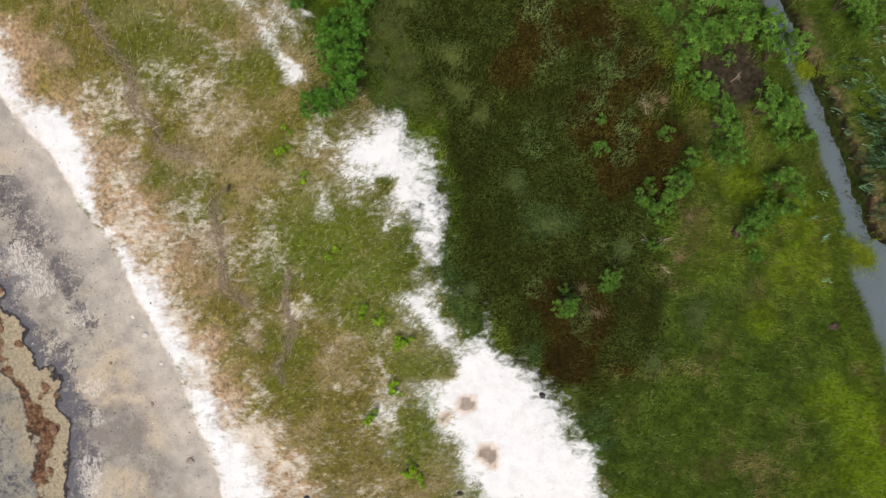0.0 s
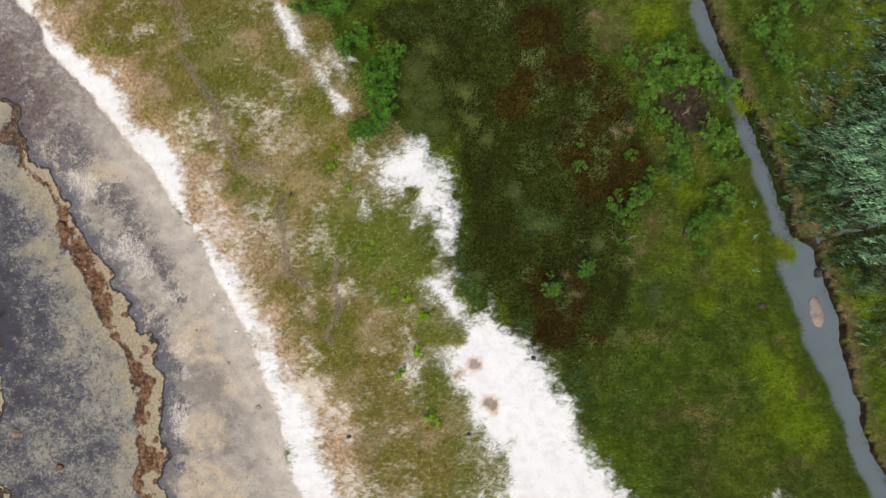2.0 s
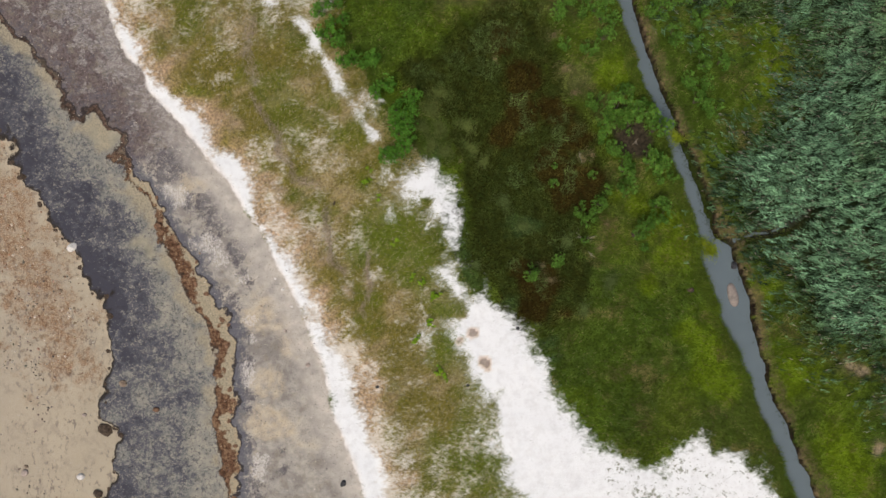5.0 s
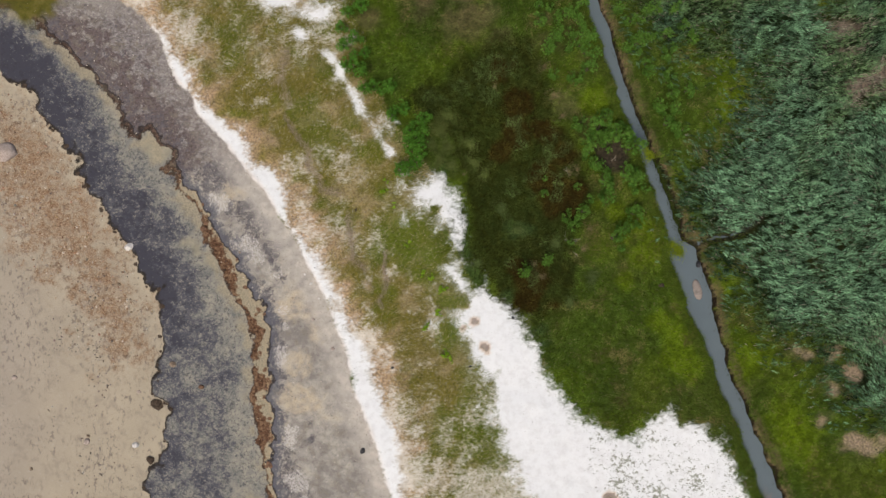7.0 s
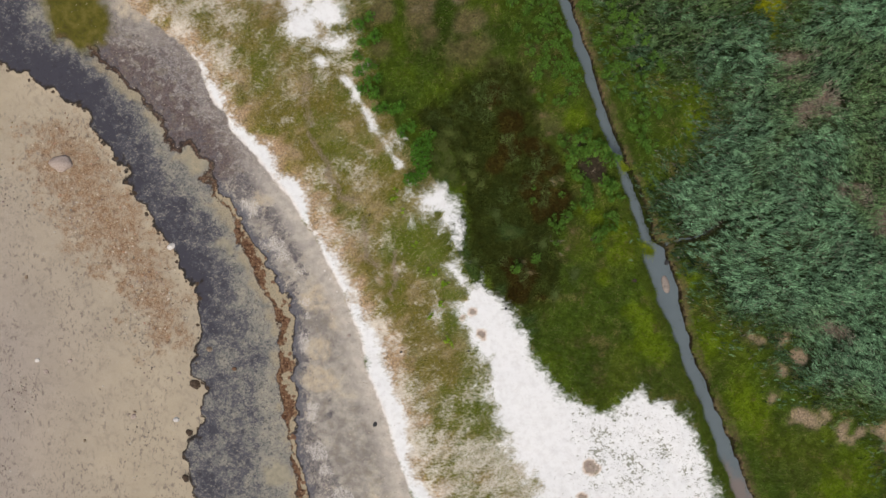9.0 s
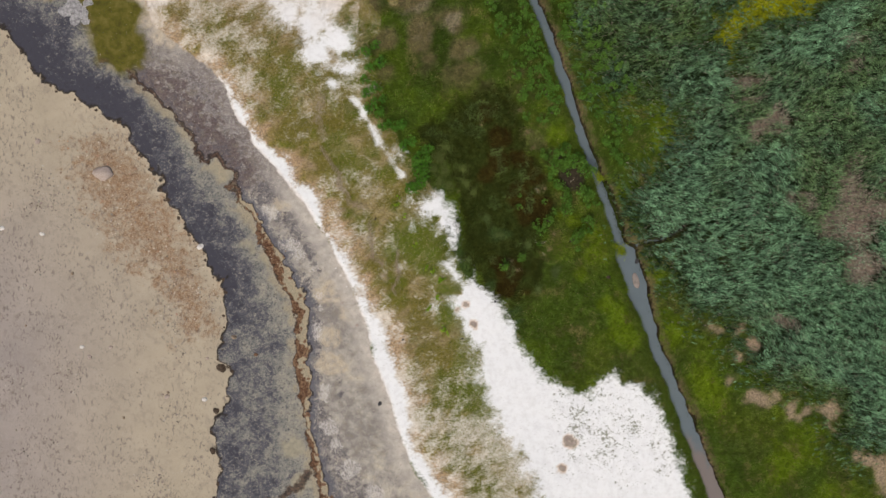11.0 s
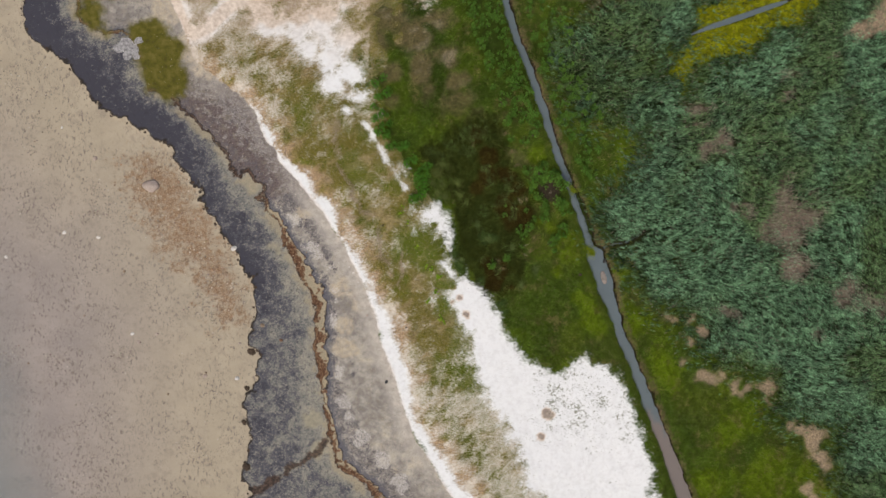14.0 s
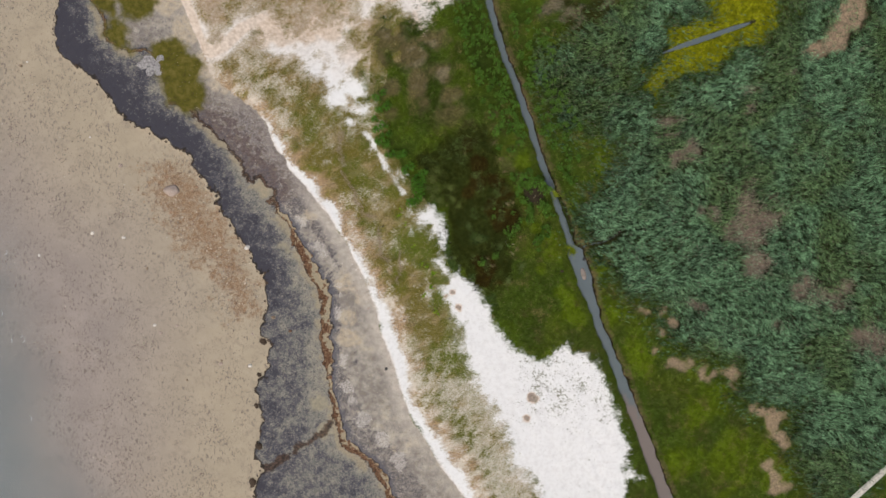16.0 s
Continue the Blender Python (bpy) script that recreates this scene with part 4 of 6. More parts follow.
def build_ground():
    ny, nx = MX.shape
    verts = np.stack([MX, MY, Z], -1).reshape(-1, 3)
    i = np.arange(ny * nx).reshape(ny, nx)
    faces = np.stack([i[:-1, :-1], i[:-1, 1:], i[1:, 1:], i[1:, :-1]], -1).reshape(-1, 4)
    me = mesh_from("ground", verts, faces, True)
    for name, lim in (("flat", 30), ("ledge", 6), ("strip", 6), ("fork", 6), ("ridge", 6), ("marsh", 4), ("shell", 6), ("sea", 40), ("sand", 3), ("thin", 3), ("salt", 1), ("tansand", 1), ("silt", 1)):
        float_attr(me, name, np.clip(F[name], -lim, lim))
    colour_attr(me, "shaded_soil", land_colour(MX, MY, F).reshape(-1, 3))
    tan = ease(MY, 19, 27) * (1 - 0.6 * ease(fbm(MX, MY, 3, 71), 0.4, 0.7))
    tan = np.maximum(tan, 0.55 * ease(0.45 - F["strip"], 0, 0.5) + 0.0 * MX)
    for x, y, r in ((1.75, -7.95, 0.42), (1.0, -6.0, 0.42), (0.0, -6.6, 0.3), (0.2, -4.8, 0.3), (11.5, -19.4, 0.72), (10.8, -22.1, 0.55), (-1.9, 5.5, 0.3)):
        tan = np.maximum(tan, 1.4 * ease(r * 1.15 - np.hypot(MX - x, MY - y) + (fbm(MX, MY, 0.7, 73) - 0.5) * 0.6, 0, 0.3))
    tan = np.maximum(tan, 0.9 * ease(1.1 - ground_distance(MX, MY, TAN_PATH), 0, 0.5))
    float_attr(me, "tan", tan)
    # tone: dark growth against the open sand, paler towards the beach
    tone = np.where(F["ledge"] < 0, 0.26 + 0.40 * ease(-F["ledge"], 3.0, 0.2) + 0.13 * ease(-MY, 2, 12) - 0.20 * ease(F["flat"], 3.4, 0.6) * (0.45 + 0.55 * ease(MY, -9, -3)), 0.5)
    tone = tone - np.where(F["ledge"] < 0, 0.20 * ease(MY, 9, 16), 0)
    tone = tone + np.where(F["ledge"] < 0, 0.40 * (fbm(MX, MY, 2.4, 75) - 0.5), 0)
    up = 0.45 + 0.6 * (fbm(MX, MY, 3.2, 76) - 0.5)
    south = ease(-25.0 - MY - 0.35 * (MX + 19), 0, 2.0)
    tone = tone - np.where(F["ledge"] < 0, 0.06 * south, 0)
    float_attr(me, "clean", (0.95 - 0.8 * ease(MY, 3, 9)) * (1 - 0.7 * ease(-MY, 20, 28)))
    tone = np.where(F["ledge"] >= 0, up, tone)
    float_attr(me, "tone", tone)
    float_attr(me, "purple", ease(MY + 2.0 * (fbm(MX, MY, 2.0, 74) - 0.5), 3.5, 6.5) * (1 - 0.85 * ease(MY, 15.5, 20)))
    float_attr(me, "growth", np.maximum(np.maximum(F["growth"], 0.85 * ease(np.interp(MY, (-23, -14), (4.4, 1.7)) - F["ridge"] + 1.6 * (fbm(MX, MY, 1.3, 70) - 0.5), 0, 1.3)), 0.45 * ease(MY, 4, 7)) - 0.5 * F["tansand"])
    # rust peat lies against the mat, pale silt lobes against the beach
    across = np.clip(F["ledge"], 0.01, 9) / (np.clip(F["ledge"], 0.01, 9) + np.clip(-F["ridge"], 0.01, 9))
    peat = 0.98 - 0.78 * across + 1.1 * (fbm(MX, MY, 1.6, 78) - 0.5) + 0.25 * ease(MY, 3, 6)
    weedy = -0.05 + 0.108 * ease(MX, 7, 12) * ease(-MY, 12, 15) * ease(MY, -27, -19) - 0.06 * ease(-MX, -9, -6)
    float_attr(me, "weedy", weedy)
    float_attr(me, "peat", peat)
    float_attr(me, "rim", ease(fbm(MX, MY, 2.2, 79), 0.4, 0.55))
    me.materials.append(ground_material())
    return tagged(new("ground", me), "shore ground of pale sand, grey peat mat, dune turf and marsh meadow", "ground", kind="structure")


ground = build_ground()


# ---- water ----
def water_material(name, colour, rough=0.12, cover=1.0):
    k = Mat(name, rough, 0.5)
    k.bump(k.noise(3.0, 4), 0.12, 0.05)
    k.put(k.b.inputs["Alpha"], cover if isinstance(cover, float) else k.attr("depth"))
    c = k.mix(k.noise(0.6, 4), colour, tuple(c * 1.25 for c in colour))
    silt = k.math("ADD", k.attr("silt"), k.math("MULTIPLY", k.math("SUBTRACT", k.noise(0.7, 5), 0.5), 2.0))
    return k.colour(k.mix(k.math("MULTIPLY", k.step(silt, 0.3, 1.0), 0.8), c, (0.19, 0.145, 0.125)))


def ribbon(name, line, extra, level, material, label):
    """A channel's water along its centre line."""
    pts = np.array([p for p in line if abs(p[0]) < 70 and abs(p[1]) < 45])
    seg = np.concatenate([[0], np.cumsum(np.hypot(*np.diff(pts[:, :2], axis=0).T))])
    s = np.arange(0, seg[-1], 0.5)
    c = np.stack([np.interp(s, seg, pts[:, j]) for j in range(3)], -1)
    d = np.gradient(c[:, :2], axis=0)
    d /= np.hypot(d[:, 0], d[:, 1])[:, None]
    side = np.stack([-d[:, 1], d[:, 0]], -1) * (c[:, 2:] + extra)
    n = len(s)
    v = np.concatenate([np.c_[c[:, :2] + side, np.full(n, level)], np.c_[c[:, :2] - side, np.full(n, level)]])
    i = np.arange(n - 1)
    me = mesh_from(name, v, np.stack([i + n, i + n + 1, i + 1, i], -1), True)
    side_west = np.r_[np.zeros(n), np.ones(n)]
    float_attr(me, "silt", ease(-v[:, 1], 15, 25) * 1.7 * (0.55 + 0.45 * side_west) * (name == "ditch_water"))
    me.materials.append(material)
    return tagged(new(name, me), label, "water", kind="structure")


ditch_water_mat = water_material("ditch_water", (0.098, 0.120, 0.130), 0.22)
ribbon("ditch_water", DITCH, 0.35, -0.16, ditch_water_mat, "murky grey water standing in a narrow marsh ditch")
ribbon("creek_water", CREEK, 0.2, -0.02, ditch_water_mat, "short grey creek between yellow marsh grass")
ribbon("rivulet_water", RIVULET, 0.1, 0.02, ditch_water_mat, "thin dark rivulet draining out of the reeds")


def build_sea():
    xs, ys = axis(-110, -40, 1.0), axis(-60, 40, 1.0)
    xs = xs[xs < -40]
    sx, sy = np.meshgrid(xs, ys)
    d = -landward(sx, sy, SEA)
    i = np.arange(sx.size).reshape(sx.shape)
    faces = np.stack([i[:-1, :-1], i[:-1, 1:], i[1:, 1:], i[1:, :-1]], -1).reshape(-1, 4)
    keep = (d.ravel()[faces] > -9).any(1)
    lvl = np.full(sx.size, -0.30)
    me = mesh_from("sea_water", np.c_[sx.ravel(), sy.ravel(), lvl], faces[keep], True)
    float_attr(me, "depth", ease(d + 5 * (fbm(sx, sy, 9, 81) - 0.5), -5, 18) * 0.7)
    me.materials.append(water_material("sea_water", (0.19, 0.235, 0.25), 0.25, "depth"))
    return tagged(new("sea_water", me), "shallow grey bay water thinning out over sand", "water", kind="structure")


build_sea()


# ---- helpers for things ----
def part(name, bm, material, parent=None, label=""):
    me = bpy.data.meshes.new(name)
    bm.to_mesh(me)
    bm.free()
    me.materials.append(material)
    ob = new(name, me)
    if parent:
        ob.parent = parent
    return tagged(ob, label)


def tint_material(name, rough=0.75, through_light=0.25):
    """Plant tissue coloured by its tint, painted shade included, with a little light passing through."""
    k = Mat(name, rough, 0.02)
    c = k.mix(1.0, k.attr("tint", True), k.ramp(k.noise(5, 3), (0.3, (0.8, 0.8, 0.8)), (0.7, (1.2, 1.2, 1.2))), "MULTIPLY")
    tr = k.node("ShaderNodeBsdfTranslucent")
    k.put(tr.inputs[0], c)
    m = k.node("ShaderNodeMixShader")
    m.inputs[0].default_value = through_light
    k.put(m.inputs[1], k.b.outputs[0])
    k.put(m.inputs[2], tr.outputs[0])
    k.put(k.t.nodes["Material Output"].inputs[0], m.outputs[0])
    return k.colour(c)


grass_mat = tint_material("grass_blade")
reed_mat = tint_material("reed_leaf", 0.55)
RNG = np.random.default_rng(7)


def scatter(box, per_m2):
    x0, y0, x1, y1 = box
    n = int((x1 - x0) * (y1 - y0) * per_m2)
    return RNG.uniform(x0, x1, n), RNG.uniform(y0, y1, n)


def blades(name, px, py, pz, length, width, heading, rise, colour, material, label, category, simple=False):
    """Thin bent blades, one tapering strip each. heading: degrees; rise: slope upwards, 0 flat to 1 upright."""
    n = len(px)
    a = np.radians(heading)
    flat = length * np.sqrt(np.clip(1 - rise ** 2, 0.02, 1))
    up = length * rise
    dx, dy = np.cos(a), np.sin(a)
    wx, wy = -dy * width / 2, dx * width / 2
    if simple:
        v = np.empty((n, 3, 3))
        v[:, 0] = np.stack([px + wx * 1.4, py + wy * 1.4, pz], -1)
        v[:, 1] = np.stack([px - wx * 1.4, py - wy * 1.4, pz], -1)
        v[:, 2] = np.stack([px + dx * flat, py + dy * flat, pz + up], -1)
        me = mesh_from(name, v.reshape(-1, 3), np.arange(n * 3).reshape(-1, 3))
        colour_attr(me, "tint", np.repeat(colour, 3, axis=0))
        me.materials.append(material)
        return tagged(new(name, me), label, category, kind="stuff")
    mid = np.stack([px + dx * flat * 0.45, py + dy * flat * 0.45, pz + up * 0.8], -1)
    side = np.stack([wx, wy, np.zeros(n)], -1)
    v = np.empty((n, 4, 3))
    v[:, 0] = np.stack([px, py, pz], -1)
    v[:, 1] = mid + side
    v[:, 2] = np.stack([px + dx * flat, py + dy * flat, pz + up], -1)
    v[:, 3] = mid - side
    me = mesh_from(name, v.reshape(-1, 3), np.arange(n * 4).reshape(-1, 4))
    colour_attr(me, "tint", np.repeat(colour, 4, axis=0))
    me.materials.append(material)
    return tagged(new(name, me), label, category, kind="stuff")


def jitter_colour(base, n, spread=0.3):
    return np.asarray(base) * (1 + RNG.uniform(-spread, spread, (n, 1))) * (1 + RNG.uniform(-0.12, 0.12, (n, 3)))


def pick(px, py, keep):
    return px[keep], py[keep]


def dry_land(px, py):
    """Where low plants can root: above the beach, off the bare sand, the water and the reeds."""
    return (at(F["dune"], px, py) > -0.2) & (at(F["ditch"], px, py) > 0.02) & (at(F["shelf"], px, py) > 0.1) & (at(F["creek"], px, py) > 0.05)


def grow_dune_grass():
    px, py = scatter((-40, -34, 14, 34), 420)
    sand = at(F["sand"], px, py)
    shape = ease(at(F["dune"], px, py), -0.3, 2.2) * 0.85 + 0.1
    odds = np.where(at(F["dunes"], px, py) > 0.25, 1.0, 0.0) * (0.3 + 0.7 * ease(-at(F["thin"], px, py), -0.8, 0.6)) * ease(-sand, -0.6, 0.4) * shape
    px, py = pick(px, py, dry_land(px, py) & (RNG.random(len(px)) < odds))
    n = len(px)
    n2, n1 = fbm(px, py, 1.0, 62, 4, 35, 1.6), fbm(px, py, 3.5, 61)
    c = blend(np.zeros((n, 3)) + np.array((0.205, 0.178, 0.042)), (0.39, 0.315, 0.165), ease(n2 + RNG.uniform(-0.2, 0.2, n), 0.48, 0.8))
    c = blend(c, (0.125, 0.175, 0.020), ease(0.5 * n1 + 0.5 * fbm(px, py, 1.3, 64) + RNG.uniform(-0.12, 0.12, n), 0.45, 0.68) * 0.55)
    c = blend(c, (0.150, 0.182, 0.020), at(F["mossy"], px, py) * RNG.uniform(0.2, 0.9, n))
    c = blend(c, (0.47, 0.35, 0.25), at(F["pink"], px, py) * RNG.uniform(0.4, 1.0, n))
    c = blend(c, (0.13, 0.19, 0.022), ease(at(F["dune"], px, py) + 3.0 * (n1 - 0.5), 3.8, 5.8) * ease(-py, -6, 0) * (0.5 - 0.4 * ease(-py, 14, 20)))
    c = blend(c, (0.50, 0.43, 0.30), (RNG.random(n) < 0.12) * 0.8)
    c = blend(c, (0.42, 0.28, 0.17), np.maximum(ease(2.3 - at(F["dune"], px, py) + 2.0 * (n2 - 0.5), 0, 2.2), 0.75 * ease(py, 15, 21) * ease(-px, 10, 16)) * RNG.uniform(0.2, 0.9, n))
    c = c * (1 + RNG.uniform(-0.18, 0.18, (n, 1)))
    blades("dune_grass", px, py, at(Z, px, py) - 0.01, RNG.uniform(0.12, 0.34, n), RNG.uniform(0.010, 0.024, n), 28 + RNG.normal(0, 34, n) + 60 * (fbm(px, py, 4, 91) - 0.5), RNG.uniform(0.15, 0.6, n), c, grass_mat, "sparse olive and straw-coloured dune grass on pale sand", "grass", True)


def grow_meadow():
    px, py = scatter((-12, -35, 60, 35), 380)
    sand = at(F["sand"], px, py)
    reed, dark = at(F["reed"], px, py), at(F["dark"], px, py)
    odds = ease(-sand, -0.1, 0.5) * (1 - ease(reed, 0, 2)) * (1 - 0.8 * ease(at(F["trod"], px, py), 0, 0.5)) * (1 - at(F["dunes"], px, py)) * ease(np.hypot(px - 11.2, py - 6.3) + 1.2 * (fbm(px, py, 0.8, 28) - 0.5), 0.9, 1.7) * (1 - 0.55 * at(F["browned"], px, py) * ease(py, 17, 21))
    px, py = pick(px, py, dry_land(px, py) & (RNG.random(len(px)) < odds))
    n = len(px)
    dark = at(F["dark"], px, py)
    n1, n3, n4 = fbm(px, py, 3.5, 61), fbm(px, py, 6.0, 63), fbm(px, py, 0.45, 65, 2)
    c = blend(np.zeros((n, 3)) + np.array((0.075, 0.119, 0.016)), (0.132, 0.186, 0.012), ease(n1 + RNG.uniform(-0.25, 0.25, n), 0.5, 0.85) * 0.55)
    c = blend(c, (0.082, 0.092, 0.022), ease(n3 + RNG.uniform(-0.15, 0.15, n), 0.45, 0.7) * 0.5)
    c = blend(c, (0.035, 0.06, 0.014), ease(fbm(px, py, 2.0, 67) + RNG.uniform(-0.15, 0.15, n), 0.55, 0.75) * 0.5)
    c = blend(c, (0.036, 0.062, 0.010), ease(py, 12, 19) * (0.35 + 0.5 * ease(n3, 0.4, 0.65)))
    c = blend(c, (0.130, 0.184, 0.009), at(F["lush"], px, py) * RNG.uniform(0.3, 0.9, n))
    c = blend(c, (0.155, 0.125, 0.062), at(F["browned"], px, py) * RNG.uniform(0.3, 1.0, n) * (0.5 + 0.5 * ease(py, 13, 19)) * (1 - ease(px, 9, 12)))
    c = blend(c, (0.042, 0.044, 0.014), at(F["browned"], px, py) * ease(px, 9, 12) * 0.9)
    c = blend(c, (0.17, 0.13, 0.055), ease(fbm(px, py, 1.2, 68) + RNG.uniform(-0.15, 0.15, n), 0.66, 0.85) * 0.7)
    c = blend(c, (0.050, 0.064, 0.013), ease(dark, -0.8, 0.8) * 0.95)
    c = blend(c, (0.052, 0.036, 0.008), ease(dark, -0.4, 0.6) * at(F["core"], px, py) * RNG.uniform(0.6, 1.0, n))
    c = blend(c, (0.095, 0.135, 0.040), ease(dark, 0, 0.8) * ease(fbm(px, py, 1.8, 66), 0.62, 0.74))
    c = blend(c, (0.060, 0.110, 0.036), at(F["herbs"], px, py) * RNG.uniform(0.2, 0.9, n))
    c = blend(c, (0.225, 0.24, 0.008), ease(at(F["yellow"], px, py), -0.7, 0.6))
    c = blend(c, (0.24, 0.18, 0.10), ((RNG.random(n) < 0.04 * (dark < -0.5)) | (at(F["dead"], px, py) > 0.25) | (at(F["trod"], px, py) > 0.2)) * 0.7)
    c = c * (1 + RNG.uniform(-0.35, 0.35, (n, 1))) * (0.68 + 0.74 * ease(n4 + RNG.uniform(-0.15, 0.15, n), 0.15, 0.85)[:, None]) * np.where(dark > -0.5, 0.55 + 0.95 * fbm(px, py, 1.1, 134, 3), 1.0)[:, None]
    blades("meadow_grass", px, py, at(Z, px, py) - 0.01, RNG.uniform(0.10, 0.30, n) * np.where(dark > 0, 0.7, 1.0), RNG.uniform(0.010, 0.024, n), 20 + RNG.normal(0, 40, n) + 160 * (fbm(px, py, 3, 92) - 0.5), RNG.uniform(0.15, 0.7, n), c, grass_mat, "dense green marsh meadow grass with yellow and dark brown stretches", "grass", True)


def grow_bank_grass():
    px, py = scatter((0, -35, 34, 35), 260)
    d = at(F["ditch"], px, py)
    px, py = pick(px, py, (d > -0.12) & (d < 0.9) & (at(F["sand"], px, py) < 0.1) & (RNG.random(len(px)) < ease(d, -0.15, 0.25) * np.where(at(F["bank"], px, py) > 0, 0.45, 1.0)) & (np.abs(at(F["shelf"], px, py)) > 0.15))
    n = len(px)
    east = at(F["bank"], px, py) > 0
    c = jitter_colour((0.085, 0.12, 0.018), n, 0.35)
    # blades on the low shelf darkened to carry the painted bank shade
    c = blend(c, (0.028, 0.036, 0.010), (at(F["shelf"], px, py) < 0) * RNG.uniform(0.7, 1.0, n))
    c = blend(c, (0.22, 0.16, 0.09), (east & (at(F["shelf"], px, py) > 0)) * RNG.uniform(0.2, 0.9, n))
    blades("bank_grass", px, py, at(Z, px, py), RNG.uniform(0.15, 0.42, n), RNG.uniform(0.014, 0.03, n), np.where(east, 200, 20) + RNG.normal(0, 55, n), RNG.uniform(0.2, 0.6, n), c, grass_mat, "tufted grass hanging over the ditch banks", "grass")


def gaps_at(px, py):
    return ease(0.72 * fbm(px, py, 0.5, 95, 2) + 0.28 * fbm(px, py, 2.0, 94, 2), 0.30, 0.60)


def grow_reeds():
    """Reed plants: each a fan of long leaves streaming downwind from its stem."""
    px, py = scatter((10, -35, 62, 36), 48)
    d, dead = at(F["reed"], px, py), at(F["dead"], px, py)
    gaps = gaps_at(px, py)
    odds = (ease(d, -1.4, 0.6) + 0.22 * ease(d, -4.0, -1.0)) * (1 - 0.62 * ease(dead, -0.3, 0.7)) * (1 - 0.9 * ease(at(F["trod"], px, py), 0, 0.4)) * (0.42 + 0.5 * gaps)
    px, py = pick(px, py, (at(F["ditch"], px, py) > 0.25) & (at(F["rill"], px, py) > 0.26) & (at(F["creek"], px, py) > 0.3) & (RNG.random(len(px)) < odds))
    m = len(px)
    tall = (0.45 + 0.85 * ease(at(F["reed"], px, py), -1, 2.0)) * RNG.uniform(0.55, 1.1, m)
    tall = tall * (1 - 0.42 * ease(1 - np.hypot((px - 17.5) / 8.5, (py - 20) / 7.5), 0, 0.5)) * (0.8 + 0.2 * gaps_at(px, py))
    wave, hue = fbm(px, py, 7, 97), fbm(px, py, 2.5, 99)
    wind = -14 + 80 * (fbm(px, py, 8, 98, 2) - 0.5) + RNG.normal(0, 16, m)
    # shorter plants take a darker leaf colour, painting depth shade into the gaps
    tone = ease(tall + 0.5 * (fbm(px, py, 0.6, 96) - 0.5), 0.35, 1.35)
    tone = np.maximum(tone, 0.3 * ease(-at(F["reed"], px, py), 0.5, 1.2))
    c = blend(np.zeros((m, 3)) + np.array((0.046, 0.085, 0.034)), (0.178, 0.318, 0.178), tone)
    c = blend(c, (0.10, 0.15, 0.045), ease(wave, 0.42, 0.75) * 0.65)
    c = blend(c, (0.085, 0.15, 0.09), ease(hue, 0.55, 0.85) * 0.6)
    c = c * (0.24 + 1.45 * ease(fbm(px, py, 0.36, 100, 2) * 0.4 + RNG.uniform(0, 0.6, m), 0.2, 0.8))[:, None] * (1 + RNG.uniform(-0.3, 0.3, (m, 1)))
    per = 7
    rep = lambda v: np.repeat(v, per, axis=0)
    n = m * per
    top = rep(tall) * RNG.uniform(0.5, 1.0, n)
    heading = rep(wind) + RNG.normal(0, 15, n)
    along = RNG.uniform(-0.1, 0.3, n)
    bx = rep(px) + along * np.cos(np.radians(rep(wind))) + RNG.normal(0, 0.05, n)
    by = rep(py) + along * np.sin(np.radians(rep(wind))) + RNG.normal(0, 0.05, n)
    withered = 0.04 + 0.7 * rep(ease(at(F["dead"], px, py), -0.3, 0.7))
    shade = blend(rep(c), (0.33, 0.255, 0.215), (RNG.random(n) < withered) * 0.8) * RNG.uniform(0.4, 1.6, (n, 1))
    blades("reed_bed", bx, by, rep(at(Z, px, py)) + top, RNG.uniform(0.15, 0.36, n), RNG.uniform(0.020, 0.040, n), heading, RNG.uniform(-0.3, 0.3, n), shade, reed_mat, "tall blue-green common reeds bent over by the wind", "reeds", True)


def grow_herbs():
    """Small broad leaves of low herbs in the dark part of the meadow."""
    px, py = scatter((-4, -8, 12, 17), 190)
    odds = ease(at(F["dark"], px, py), -1.0, 0.5) * (1 - 0.92 * at(F["core"], px, py)) * ease(-at(F["sand"], px, py), -0.1, 0.4) * ease(fbm(px, py, 0.7, 131), 0.3, 0.6)
    px, py = pick(px, py, RNG.random(len(px)) < odds)
    n = len(px)
    c = blend(jitter_colour((0.052, 0.074, 0.016), n, 0.3), (0.085, 0.115, 0.03), (RNG.random(n) < 0.08) * 0.7) * (0.55 + 0.9 * fbm(px, py, 0.9, 133, 3))[:, None]
    blades("meadow_herbs", px, py, at(Z, px, py) + RNG.uniform(0.08, 0.28, n), RNG.uniform(0.05, 0.11, n), RNG.uniform(0.025, 0.05, n), RNG.uniform(0, 360, n), RNG.uniform(-0.4, 0.5, n), c, grass_mat, "low leafy dark-green herbs in damp meadow", "herbs")


grow_herbs()
grow_dune_grass()
grow_meadow()
grow_bank_grass()
grow_reeds()

# ---- shrubs ----
leaf_mat = tint_material("shrub_leaf", 0.5, 0.3)
k = Mat("bark", 0.9)
bark_mat = k.colour(k.ramp(k.noise(14, 5), (0.3, (0.05, 0.036, 0.026)), (0.7, (0.16, 0.12, 0.09))))


